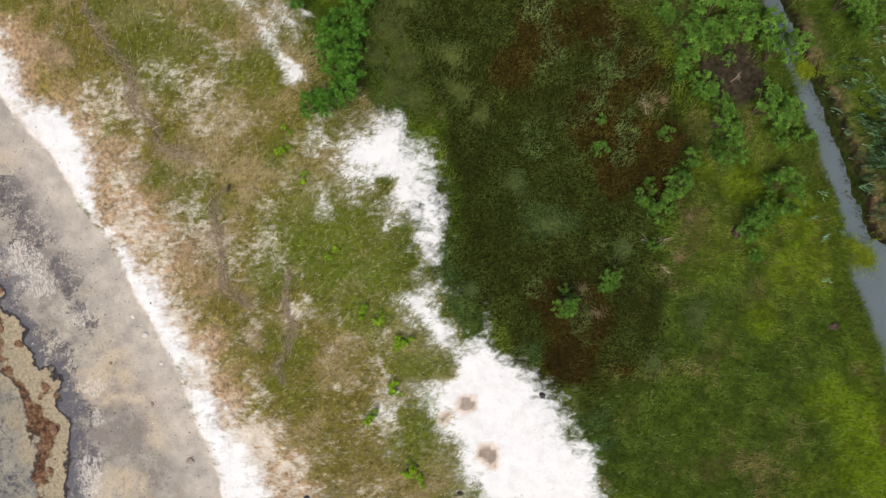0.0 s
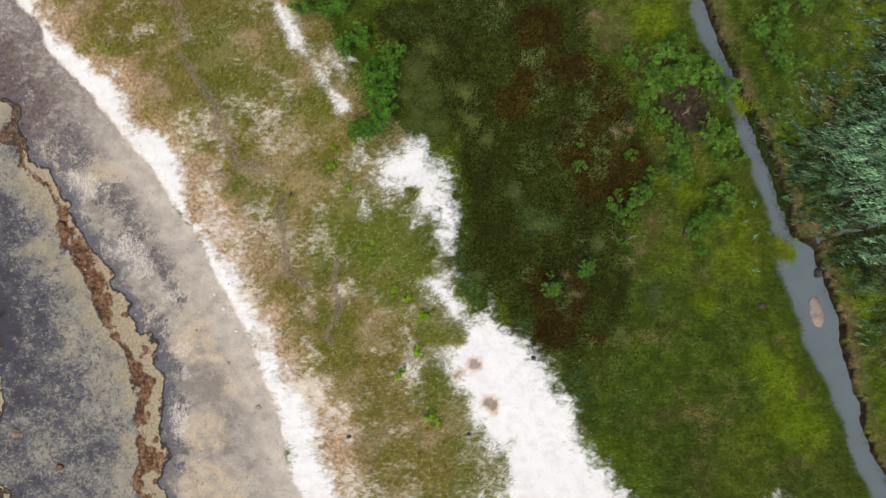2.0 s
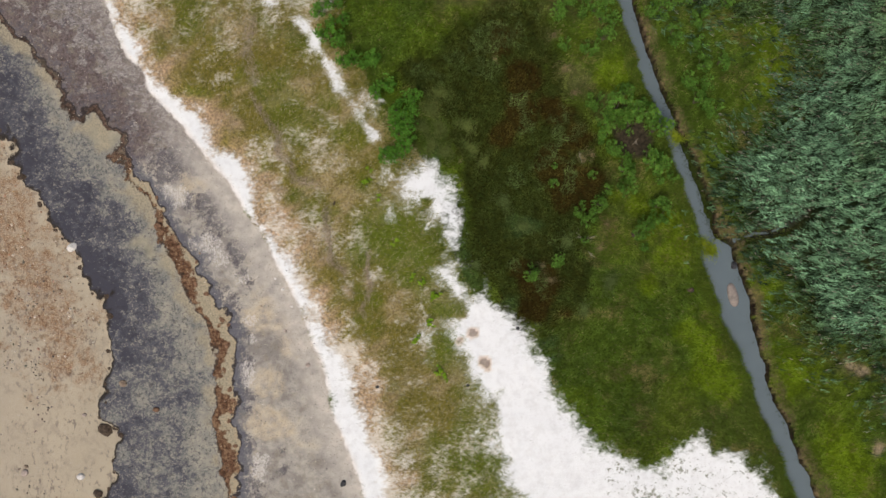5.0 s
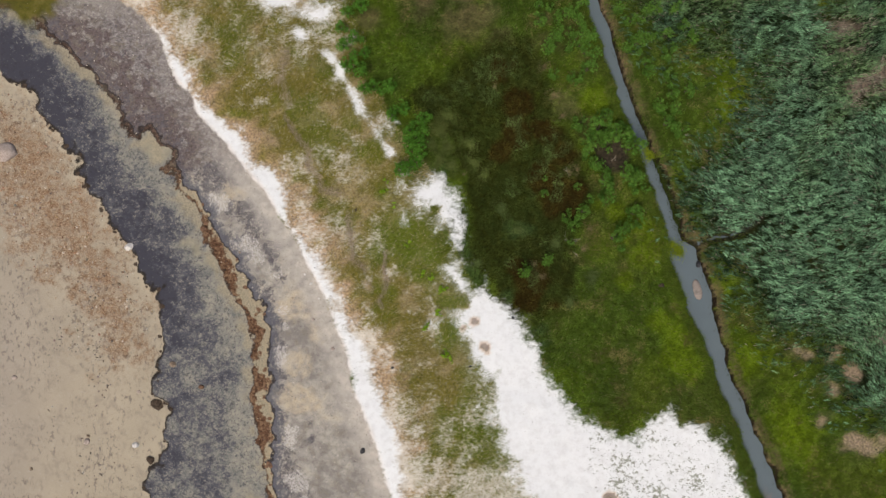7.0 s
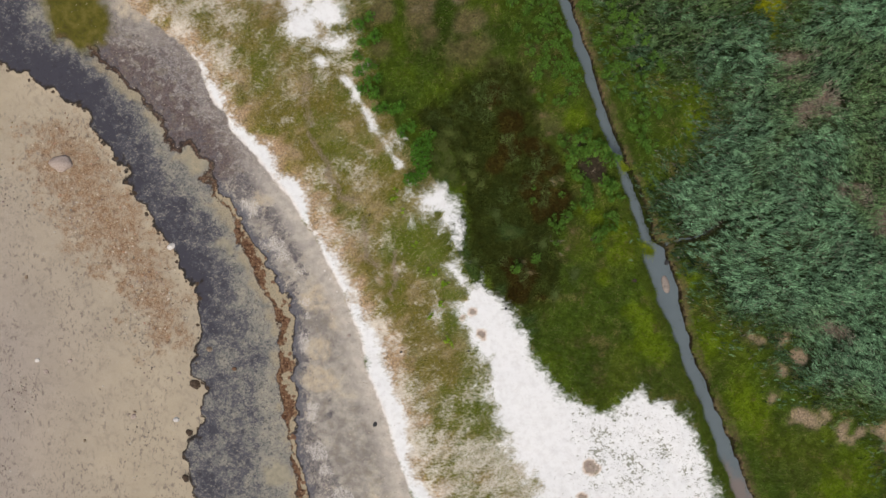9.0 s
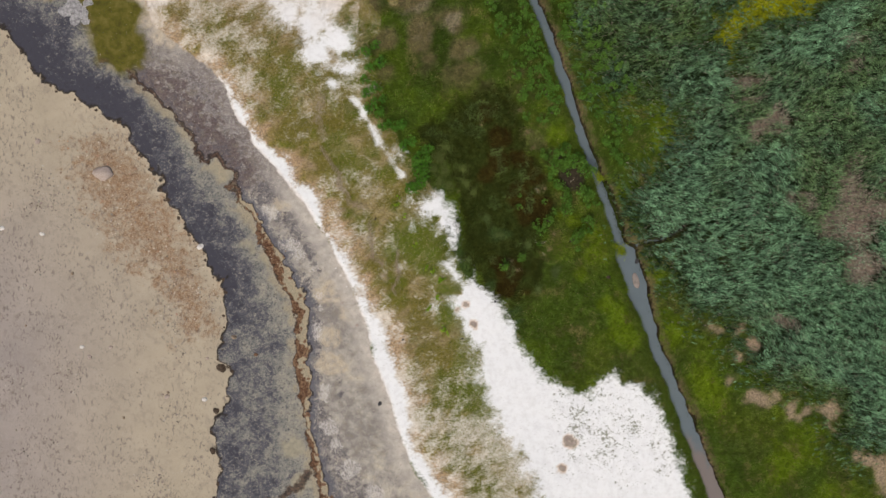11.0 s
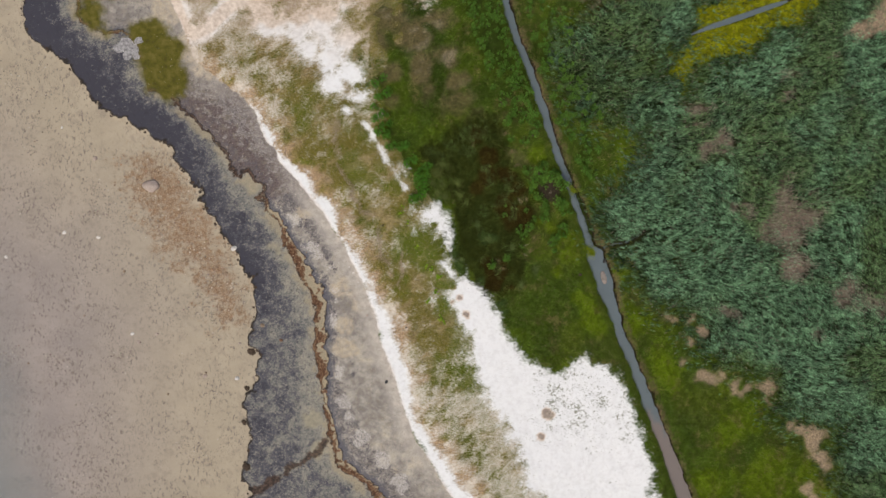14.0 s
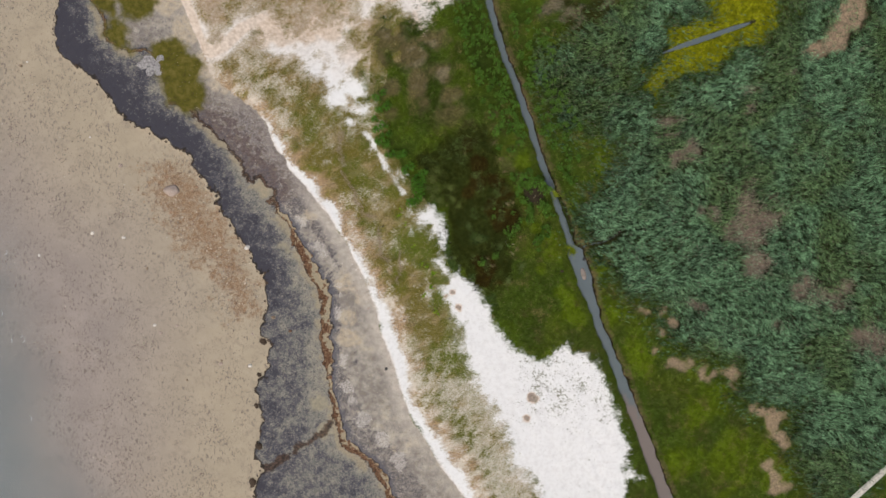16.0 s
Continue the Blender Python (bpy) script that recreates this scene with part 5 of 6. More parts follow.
def leaf_mesh(name, radius, tall, count, colour, seed, leaf=0.13):
    """A crown: leaves in rosettes over several uneven clumps."""
    r = np.random.default_rng(seed)
    clumps = max(4, int(22 * radius))
    ca, cr = r.uniform(0, 6.283, clumps), radius * np.sqrt(r.uniform(0.02, 0.75, clumps))
    centre = np.stack([ca * 0 + cr * np.cos(ca), cr * np.sin(ca), tall * r.uniform(0.35, 0.95, clumps)], -1)
    size = radius * r.uniform(0.18, 0.36, clumps)
    ros = count // 7
    which = r.integers(0, clumps, ros)
    d = r.normal(size=(ros, 3))
    d[:, 2] = np.abs(d[:, 2]) * 0.8 - 0.15
    d /= np.linalg.norm(d, axis=1)[:, None]
    tip = centre[which] + d * size[which, None] * r.uniform(0.75, 1.1, (ros, 1))
    tip[:, 2] = np.maximum(tip[:, 2], 0.06)
    # tone falls towards the crown's foot: its inner shade is put into the tint
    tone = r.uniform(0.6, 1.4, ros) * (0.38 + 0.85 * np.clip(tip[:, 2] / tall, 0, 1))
    base = np.repeat(tip, 7, 0)
    n = len(base)
    ang = np.tile(np.arange(7) * 0.898, ros) + np.repeat(r.uniform(0, 6.28, ros), 7) + r.normal(0, 0.25, n)
    rise = r.uniform(-0.5, 0.8, n)
    ln = leaf * r.uniform(0.65, 1.25, n)
    out = np.stack([np.cos(ang), np.sin(ang), rise], -1)
    side = np.stack([-np.sin(ang), np.cos(ang), 0 * ang], -1) * (ln * 0.21)[:, None]
    v = np.empty((n, 4, 3))
    v[:, 0] = base
    mid = base + out * (ln * 0.5)[:, None]
    v[:, 1] = mid + side + (0, 0, 0.012)
    v[:, 2] = base + out * ln[:, None] - np.stack([0 * ln, 0 * ln, ln * 0.2], -1)
    v[:, 3] = mid - side + (0, 0, 0.012)
    i = np.arange(n)[:, None] * 4
    me = mesh_from(name, v.reshape(-1, 3), np.concatenate([i + [0, 2, 1], i + [0, 3, 2]]))
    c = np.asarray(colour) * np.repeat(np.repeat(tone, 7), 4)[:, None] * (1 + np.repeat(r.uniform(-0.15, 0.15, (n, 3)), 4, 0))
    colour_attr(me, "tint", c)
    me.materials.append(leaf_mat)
    return me, centre


def tube(bm, pts, radii, sides=5):
    rings = []
    for i, p in enumerate(pts):
        d = (Vector(pts[min(i + 1, len(pts) - 1)]) - Vector(pts[max(i - 1, 0)])).normalized()
        u = d.orthogonal().normalized()
        w = d.cross(u)
        rings.append([bm.verts.new(Vector(p) + (u * math.cos(a) + w * math.sin(a)) * radii[i]) for a in [6.283 * s / sides for s in range(sides)]])
    for a, b in zip(rings, rings[1:]):
        for s in range(sides):
            bm.faces.new((a[s], a[(s + 1) % sides], b[(s + 1) % sides], b[s]))
    bm.faces.new(rings[-1])
    bm.faces.new(rings[0][::-1])


def make_shrub(radius, tall, count, colour, seed, label, group, leaf=0.12):
    thing = tagged(new("shrub"), label, "shrub", group)
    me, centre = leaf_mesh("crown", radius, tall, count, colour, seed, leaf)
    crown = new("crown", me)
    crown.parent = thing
    for c in centre[:6]:
        bm = bmesh.new()
        tube(bm, [(0, 0, -0.05), (c[0] * 0.4, c[1] * 0.4, c[2] * 0.5), tuple(c)], [0.025, 0.017, 0.008])
        part("stem", bm, bark_mat, thing)
    return thing


MID_GREEN, DEEP_GREEN, FRESH_GREEN = (0.115, 0.222, 0.036), (0.105, 0.235, 0.032), (0.24, 0.38, 0.03)
SHRUB_LABEL = "bushy green marsh elder shrub with small pale leaves"
HEDGE_LABEL = "dense deep-green bayberry bush beside the bare sand"
TUFT_LABEL = "small low fresh-green seaside goldenrod clump in dune grass"
shrub_kinds = {
    "mid": [make_shrub(0.62, 1.15, 1050, MID_GREEN, 11 + i, SHRUB_LABEL, "shrubs along the ditch", 0.09) for i in range(4)],
    "hedge": [make_shrub(0.7, 1.25, 1300, DEEP_GREEN, 31 + i, HEDGE_LABEL, "bushes beside the sand", 0.09) for i in range(3)],
    "tuft": [make_shrub(0.32, 0.22, 260, FRESH_GREEN, 51 + i, TUFT_LABEL, "goldenrod clumps", 0.09) for i in range(3)],
}
MID_SPOTS = [(8.4, 8.9, 0.57), (9.9, 8.4, 0.96), (9.2, 7.6, 0.8), (11.3, 8.0, 0.96), (12.3, 7.0, 0.87), (9.2, 6.6, 0.57), (9.8, 5.9, 0.64), (10.5, 5.3, 0.41), (10.3, 4.5, 0.74), (11.9, 5.0, 0.91), (12.5, 5.0, 0.68), (10.6, 3.3, 0.68), (9.4, 3.3, 0.37), (8.5, 4.2, 0.29), (12.7, 4.0, 0.35), (13.5, 4.1, 0.37), (12.6, 2.2, 0.62), (12.9, 1.7, 0.57), (11.7, 1.0, 0.64), (11.4, 0.6, 0.5), (12.2, 1.3, 0.35), (6.0, 4.8, 0.23), (6.0, 3.6, 0.32), (7.9, 2.4, 0.21), (7.6, 1.9, 0.41), (8.8, 2.3, 0.5), (8.6, 1.7, 0.46), (8.2, 1.2, 0.41), (8.0, 0.0, 0.27), (6.2, -1.2, 0.5), (11.8, -0.3, 0.35), (14.9, 8.9, 0.64), (10.7, 7.4, 0.68)]
NORTH_SPOTS = [(8.2, 15.2), (9.0, 12.9), (6.0, 14.5), (6.5, 12.6), (8.0, 12.1), (10.3, 9.3), (12.6, 14.8), (13.4, 13.3), (14.9, 14.1), (15.1, 12.6), (15.6, 10.0), (14.5, 10.2), (13.6, 12.6), (15.9, 8.5), (16.4, 11.4), (14.7, 15.4), (15.2, 11.3), (4.5, -2.0)]
HEDGE_SPOTS = [(-3.0, 9.0), (-3.6, 8.9), (-4.1, 8.3), (-3.2, 8.1), (-3.6, 7.6), (-4.2, 7.3), (-3.3, 7.2), (-3.9, 6.7), (-3.4, 6.5), (-3.7, 5.9), (-4.6, 5.6), (-4.1, 5.3), (-4.7, 5.2), (-8.5, 13.6), (-8.9, 12.9), (-7.8, 12.6), (-6.8, 11.3), (-7.6, 11.2), (-5.6, 11.4), (-6.0, 11.2), (-4.8, 9.8), (-5.4, 9.4), (-9.3, 15.8), (-8.9, 17.0), (-9.2, 18.3), (-8.2, 15.0), (-9.2, 14.5), (-8.4, 19.2), (-7.6, 14.0), (-7.9, 17.6)]
TUFT_SPOTS = [(-3.0, -2.5), (-2.4, -2.7), (-1.7, -3.7), (-1.4, -3.6), (-1.75, -5.4), (-2.7, -6.4), (-1.3, -8.4), (-0.8, -8.9), (-5.9, 4.4), (-5.2, 2.6), (-6.0, 3.7), (-4.2, -0.2), (-3.6, 8.2)]
spin = random.Random(5)


def place(kind, spots, low, high):
    for x, y in spots:
        src = spin.choice(shrub_kinds[kind])
        s = spin.uniform(low, high)
        ob = copy_thing(src, pose(x, y, ground_z(x, y) - 0.02, 0, 0, spin.uniform(0, 360)))
        ob.scale = (s, s, s * spin.uniform(0.85, 1.15))


for x, y, radius in MID_SPOTS:
    place("mid", [(x, y)], radius / 0.6 * 0.95, radius / 0.6 * 1.05)
place("mid", NORTH_SPOTS, 0.7, 1.05)
place("hedge", HEDGE_SPOTS, 0.65, 0.95)
place("tuft", TUFT_SPOTS, 0.6, 1.1)
far = []
while len(far) < 150:
    y = spin.uniform(14, 34)
    x = np.interp(y, (14, 20, 28, 36), (10.9, 8.8, 5.8, 3.6)) + spin.choice((spin.uniform(-5.0, -0.9), spin.uniform(-3.5, -0.9), spin.uniform(1.2, 6.5)))
    if all(math.hypot(x - a, y - b) > 0.62 for a, b in far):
        far.append((x, y))
place("mid", far, 0.5, 0.95)
for kind in shrub_kinds.values():
    for ob in kind:
        for o in (*ob.children_recursive, ob):
            bpy.data.objects.remove(o)

# ---- stones, shells and clods ----
def rock_material(name, low, high, scale=9, rough=0.85):
    k = Mat(name, rough, 0.2)
    n = k.noise(scale, 6, 0.65)
    k.bump(n, 0.6, 0.03)
    return k.colour(k.ramp(n, (0.35, low), (0.65, high)))


pale_rock = rock_material("pale_rock", (0.29, 0.225, 0.195), (0.47, 0.385, 0.335))
white_rock = rock_material("white_rock", (0.52, 0.48, 0.44), (0.78, 0.74, 0.70))
slab_rock = rock_material("slab_rock", (0.15, 0.142, 0.150), (0.42, 0.40, 0.395), 4)
dark_rock = rock_material("dark_rock", (0.022, 0.022, 0.026), (0.075, 0.072, 0.075))
brown_rock = rock_material("brown_rock", (0.15, 0.105, 0.075), (0.33, 0.25, 0.18))
peat_rock = rock_material("peat", (0.028, 0.020, 0.015), (0.10, 0.068, 0.046), 7)
rust_rock = rock_material("rust_peat", (0.09, 0.045, 0.028), (0.24, 0.14, 0.085), 7)
mud_rock = rock_material("mud", (0.17, 0.145, 0.13), (0.30, 0.245, 0.21), 4)


def rock_mesh(name, size, seed, material, rough=0.28, detail=2):
    """A broken, faceted lump, half sunk."""
    bm = bmesh.new()
    bmesh.ops.create_icosphere(bm, subdivisions=detail, radius=1)
    r = random.Random(seed)
    shift = Vector((r.uniform(-50, 50), r.uniform(-50, 50), r.uniform(-50, 50)))
    for v in bm.verts:
        d = v.co.normalized()
        w = 1 + rough * (noise.noise(d * 1.3 + shift) + 0.5 * noise.noise(d * 3.1 + shift))
        v.co = Vector((d.x * size[0], d.y * size[1], d.z * size[2])) * w
    me = bpy.data.meshes.new(name)
    bm.to_mesh(me)
    bm.free()
    if name in ("mud_bar", "boulder"):
        me.polygons.foreach_set("use_smooth", np.full(len(me.polygons), True))
    me.materials.append(material)
    return me


def stone(x, y, size, material, label, category="stone", name="stone", group="", seed=1, sink=0.35, turn=0.0):
    me = rock_mesh(name, size, seed, material, 0.6 if "slab" in name else 0.1 if name == "mud_bar" else 0.28, 3 if name in ("boulder", "mud_bar") else 2)
    ob = new(name, me)
    ob.matrix_world = pose(x, y, ground_z(x, y) + size[2] * (0.5 - sink), 0, 0, turn)
    return tagged(ob, label, category, group)


stone(-35.4, 6.3, (0.95, 0.72, 0.34), pale_rock, "large rounded pinkish boulder on the shell bed", "boulder", "boulder", seed=3)
stone(-25.5, -0.75, (0.42, 0.28, 0.22), white_rock, "angular white rock at the edge of the peat mat", seed=4, turn=30)
stone(-9.8, -8.3, (0.17, 0.15, 0.09), pale_rock, "pale pink cobble lying on grey beach sand", seed=5)
stone(-11.5, -3.4, (0.14, 0.12, 0.08), white_rock, "small white cobble lying on grey beach sand", seed=6)
stone(-7.4, -16.0, (0.26, 0.17, 0.14), dark_rock, "black stone on smooth beach sand", seed=7, turn=60)
stone(3.8, -5.7, (0.13, 0.12, 0.09), dark_rock, "dark lump lying on bare white sand", seed=8)
stone(-5.2, -9.6, (0.12, 0.1, 0.08), dark_rock, "dark lump beside the white sand", seed=9)
stone(0.65, -9.4, (0.12, 0.09, 0.08), dark_rock, "dark lump beside the white sand", seed=12)
stone(11.2, 0.5, (0.17, 0.24, 0.2), peat_rock, "black stump among meadow grass", "stump", "stump", seed=10, sink=0.1)
stone(14.9, -3.1, (0.22, 0.16, 0.1), peat_rock, "dark clod in a worn patch of meadow", "clod", "clod", seed=11)
stone(-8.1, 2.25, (0.07, 0.16, 0.12), peat_rock, "short dark stub in dune grass", "stump", "stump", seed=13, turn=-20)
stone(17.75, -1.5, (0.2, 0.26, 0.2), dark_rock, "wet black stone in the ditch", seed=14, sink=-0.9)
stone(-19.8, 0.65, (0.28, 0.26, 0.16), rust_rock, "rust-brown peat lump on the grey mat", "peat lump", "peat_lump", seed=15)
stone(-19.8, -11.4, (0.24, 0.17, 0.12), rust_rock, "rust-brown peat lump on the grey mat", "peat lump", "peat_lump", seed=16)
PALE_SPOTS = [(-28.6, -15.4), (-24.7, -11.9), (-38.4, -3.7), (-34.4, -11.0), (-24.9, -16.0), (-36.5, -12.0), (-37.3, -11.0), (-45.5, 0.7), (-54.2, 22.5), (-55.0, 22.0), (-39.5, -30.4), (-53.9, -3.2), (-52.3, -2.3), (-49.5, -14.7), (-28.7, -15.8), (-26.4, -3.7), (-22.0, -9.7), (-12.9, -4.5), (-11.3, -6.1), (-17.0, -1.1), (-10.9, -4.5), (-12.0, -2.7), (-13.3, -11.5), (-41.5, 0.2), (-43.0, -9.0), (-33.0, -18.0), (-42.0, 9.4), (-46.0, 13.0)]
spot_seed = random.Random(21)
for i, (x, y) in enumerate(PALE_SPOTS):
    s = spot_seed.uniform(0.10, 0.24) if x < -20 else spot_seed.uniform(0.06, 0.11)
    stone(x, y, (s * 1.2, s, s * 0.6), spot_seed.choice((pale_rock, white_rock, brown_rock)), "small weathered stone on the sand flat" if x < -20 else "pale pebble on grey beach sand", group="stones on the shore", seed=100 + i, turn=spot_seed.uniform(0, 360))
for i, (x, y, a, b, t) in enumerate([(-38.6, 22.9, 0.8, 0.6, 10), (-37.8, 22.2, 0.55, 0.8, 40), (-39.4, 22.2, 0.6, 0.35, -30), (-38.3, 21.5, 0.6, 0.4, 70), (-37.3, 21.3, 0.4, 0.3, 20), (-37.1, 23.2, 0.45, 0.35, 5)]):
    stone(x, y, (a * 1.2, b * 1.2, 0.06), slab_rock, "pale flat slab half buried in dark peat", "rock slab", "rock_slab", "pale slabs", seed=140 + i, sink=0.62, turn=t)
# mud bar in the ditch
stone(17.72, -3.4, (0.34, 0.78, 0.14), mud_rock, "low pinkish mud bar breaking the ditch water", "mud bar", "mud_bar", seed=150, sink=-3.1, turn=14)


def along(line, step, rnd, spread, lo, hi):
    """Places near a line between two northings."""
    for (ax, ay), (bx, by) in zip(line[:-1], line[1:]):
        if max(ay, by) < lo or min(ay, by) > hi or abs(ay) > 200 or abs(by) > 200:
            continue
        length = math.hypot(bx - ax, by - ay)
        d = 0.0
        while d < length:
            d += rnd.uniform(0.4, 1.6) * step
            u = min(d / length, 1)
            x, y = ax + (bx - ax) * u + rnd.uniform(-spread, spread), ay + (by - ay) * u + rnd.uniform(-spread, spread)
            if lo < y < hi:
                yield x, y


clod_meshes = [rock_mesh("peat_block", (1, 0.75, 0.5), 200 + i, peat_rock, 0.4) for i in range(5)]
rust_meshes = [rock_mesh("peat_block", (1, 0.75, 0.5), 210 + i, rust_rock, 0.4) for i in range(4)]
clod_rnd = random.Random(31)


def clods(line, step, spread, meshes, small, large, label, group, shift=0.0, north=32):
    for x, y in along(line, step, clod_rnd, spread, -34, north):
        x += shift
        s = clod_rnd.uniform(small, large) * clod_rnd.uniform(0.6, 1)
        ob = new("peat_block", clod_rnd.choice(meshes))
        ob.matrix_world = pose(x, y, ground_z(x, y) + 0.02 * s, 0, 0, clod_rnd.uniform(0, 360)) @ Matrix.Diagonal((s, s, s * 0.5, 1))
        tagged(ob, label, "peat block", group)


clods(FLAT_EDGE, 1.5, 0.2, clod_meshes, 0.08, 0.30, "dark peat block crumbling off the mat's edge", "peat blocks along the sand flat")
clods(RIDGE, 1.3, 0.3, rust_meshes, 0.08, 0.3, "rust-brown peat block along the eroded ledge", "peat blocks along the ledge", -0.3, 3.0)
for x, y, s in ((-23.25, -12.8, 0.5), (-23.7, -17.1, 0.34), (-23.95, -21.1, 0.36), (-24.2, -31.0, 0.6), (-23.5, -26.2, 0.5)):
    ob = new("peat_block", clod_meshes[0])
    ob.matrix_world = pose(x, y, ground_z(x, y) + 0.05, 0, 0, 40 * x) @ Matrix.Diagonal((s, s, s * 0.5, 1))
    tagged(ob, "large dark peat block fallen onto the sand flat", "peat block", "peat blocks along the sand flat")


def pebble_cloud(name, px, py, size, colour, label, category, material):
    """Many small low-poly pebbles or lumps in one mesh."""
    n = len(px)
    base = np.array([(1, 0, 0), (0.3, 0.95, 0), (-0.8, 0.6, 0), (-0.85, -0.5, 0), (0.25, -0.95, 0), (0.05, 0, 0.7)])
    a = RNG.uniform(0, 6.283, n)
    ca, sa = np.cos(a)[:, None], np.sin(a)[:, None]
    sx, sy = (size * RNG.uniform(0.7, 1.3, n))[:, None], (size * RNG.uniform(0.5, 1.0, n))[:, None]
    lx, ly = base[None, :, 0] * sx * RNG.uniform(0.7, 1.2, (n, 6)), base[None, :, 1] * sy * RNG.uniform(0.7, 1.2, (n, 6))
    v = np.stack([px[:, None] + lx * ca - ly * sa, py[:, None] + lx * sa + ly * ca, at(Z, px, py)[:, None] - 0.01 + base[None, :, 2] * size[:, None]], -1)
    tri = np.array([(0, 1, 5), (1, 2, 5), (2, 3, 5), (3, 4, 5), (4, 0, 5)])
    faces = (np.arange(n)[:, None, None] * 6 + tri[None]).reshape(-1, 3)
    me = mesh_from(name, v.reshape(-1, 3), faces)
    colour_attr(me, "tint", np.repeat(colour, 6, 0))
    me.materials.append(material)
    return tagged(new(name, me), label, category, kind="stuff")


k = Mat("pebble", 0.7, 0.2)
pebble_mat = k.colour(k.attr("tint", True))


def strew():
    px, py = scatter((-42, -12, -22, 13), 30)
    d = at(F["shell"], px, py) + 4 * (fbm(px, py, 2, 111) - 0.5)
    keep = (at(F["flat"], px, py) < -0.2) & (RNG.random(len(px)) < ease(d, -2.5, 1.0))
    px, py = pick(px, py, keep)
    n = len(px)
    c = blend(jitter_colour((0.29, 0.185, 0.115), n, 0.45), (0.62, 0.53, 0.43), (RNG.random(n) < 0.22) * 0.9)
    pebble_cloud("shell_gravel", px, py, RNG.uniform(0.015, 0.045, n) * (1 + 1.8 * (RNG.random(n) < 0.12)), c, "rusty shell gravel strewn over the sand flat", "gravel", pebble_mat)
    px, py = scatter((-60, -36, -22, 33), 12)
    lump = fbm(px, py, 3.5, 113)
    px, py = pick(px, py, (at(F["flat"], px, py) < -0.4) & (at(F["sea"], px, py) > -1) & (RNG.random(len(px)) < ease(lump, 0.52, 0.85) * (0.2 + 0.8 * ease(-at(F["flat"], px, py), 1, 9))))
    n = len(px)
    pebble_cloud("mud_lumps", px, py, RNG.uniform(0.03, 0.13, n), blend(jitter_colour((0.185, 0.15, 0.125), n, 0.35), (0.5, 0.45, 0.38), (RNG.random(n) < 0.12) * 0.9), "small dark mud lumps and weed scraps on wet sand", "mud lumps", pebble_mat)
    px, py = scatter((-40, -34, 6, 24), 22)
    s, l = at(F["strip"], px, py), at(F["ledge"], px, py)
    px, py = pick(px, py, (s < 0.6) & (l > 0) & (RNG.random(len(px)) < 0.5))
    n = len(px)
    c = blend(jitter_colour((0.085, 0.075, 0.07), n, 0.4), (0.66, 0.58, 0.48), (RNG.random(n) < 0.35) * 1.0)
    pebble_cloud("beach_pebbles", px, py, 0.012 + 0.045 * RNG.random(n) ** 2.5, c, "dark and pale pebbles scattered on the upper beach", "pebbles", pebble_mat)
    px, py = scatter((-8, -34, 26, 8), 5)
    px, py = pick(px, py, at(F["sand"], px, py) > 0.5)
    n = len(px)
    pebble_cloud("sand_litter", px, py, RNG.uniform(0.008, 0.03, n), jitter_colour((0.17, 0.15, 0.11), n, 0.4), "dark plant litter on bare white sand", "litter", pebble_mat)


strew()

# ---- tussocks, wrack, dead wood ----
def tussocks(places, per_metre, colour, label, seed, stretch=1.0):
    """Loose, uneven tufts of long grass, each swept its own way."""
    r = np.random.default_rng(seed)
    cols = []
    for x, y, radius in places:
        n = int(per_metre * radius)
        a, d = r.uniform(0, 6.283, n), radius * 0.42 * np.abs(r.normal(0, 1, n))
        lobe, lean = 1 + 0.5 * np.sin(a * 2 + r.uniform(0, 6)) + 0.35 * np.sin(a * 3 + r.uniform(0, 6)), r.uniform(-0.3, 0.3)
        head = r.uniform(0, 360) + r.normal(0, 38, n) + 25 * np.sin(a)
        size = (r.uniform(0.2, 0.5, n) * min(radius, 0.8) + 0.06) * stretch
        cols.append(np.stack([x + d * lobe * np.cos(a), y + d * lobe * (np.sin(a) + lean * np.cos(a)), size, head], -1))
    px, py, size, head = np.concatenate(cols).T
    n = len(px)
    c = np.asarray(colour) * (1 + r.uniform(-0.35, 0.35, (n, 1)))
    z = np.maximum(at(Z, px, py), -0.15)
    return blades("grass_tussocks", px, py, z, size, r.uniform(0.010, 0.02, n), head, r.uniform(0.1, 0.7, n), c, grass_mat, label, "tussocks")


tussocks([(-1.8, 8.4, 1.1), (-2.4, 7.3, 0.9), (-1.4, 7.2, 0.9), (-0.9, 5.7, 0.9), (0.7, 5.8, 0.7), (-2.0, 6.0, 0.7), (0.3, 7.2, 0.8), (-1.2, 9.3, 0.9), (1.6, 5.0, 0.6)], 1000, (0.125, 0.152, 0.042), "soft grey-green grass tussocks swept over the meadow", 300)
tussocks([(2.8, 2.5, 0.75), (4.2, 0.8, 0.8), (6.9, -0.2, 0.7), (9.6, -2.6, 0.8), (8.0, -4.5, 0.6), (1.0, -1.6, 0.5)], 900, (0.110, 0.145, 0.045), "dark green grass tussocks in the damp meadow", 310)
tussocks([(16.0, -0.35, 0.62), (15.7, -0.15, 0.5), (16.4, -0.5, 0.5), (13.75, 6.8, 0.5), (14.1, 6.5, 0.5)], 620, (0.20, 0.25, 0.02), "yellow-green grass tussocks growing across the ditch", 330, 1.5)
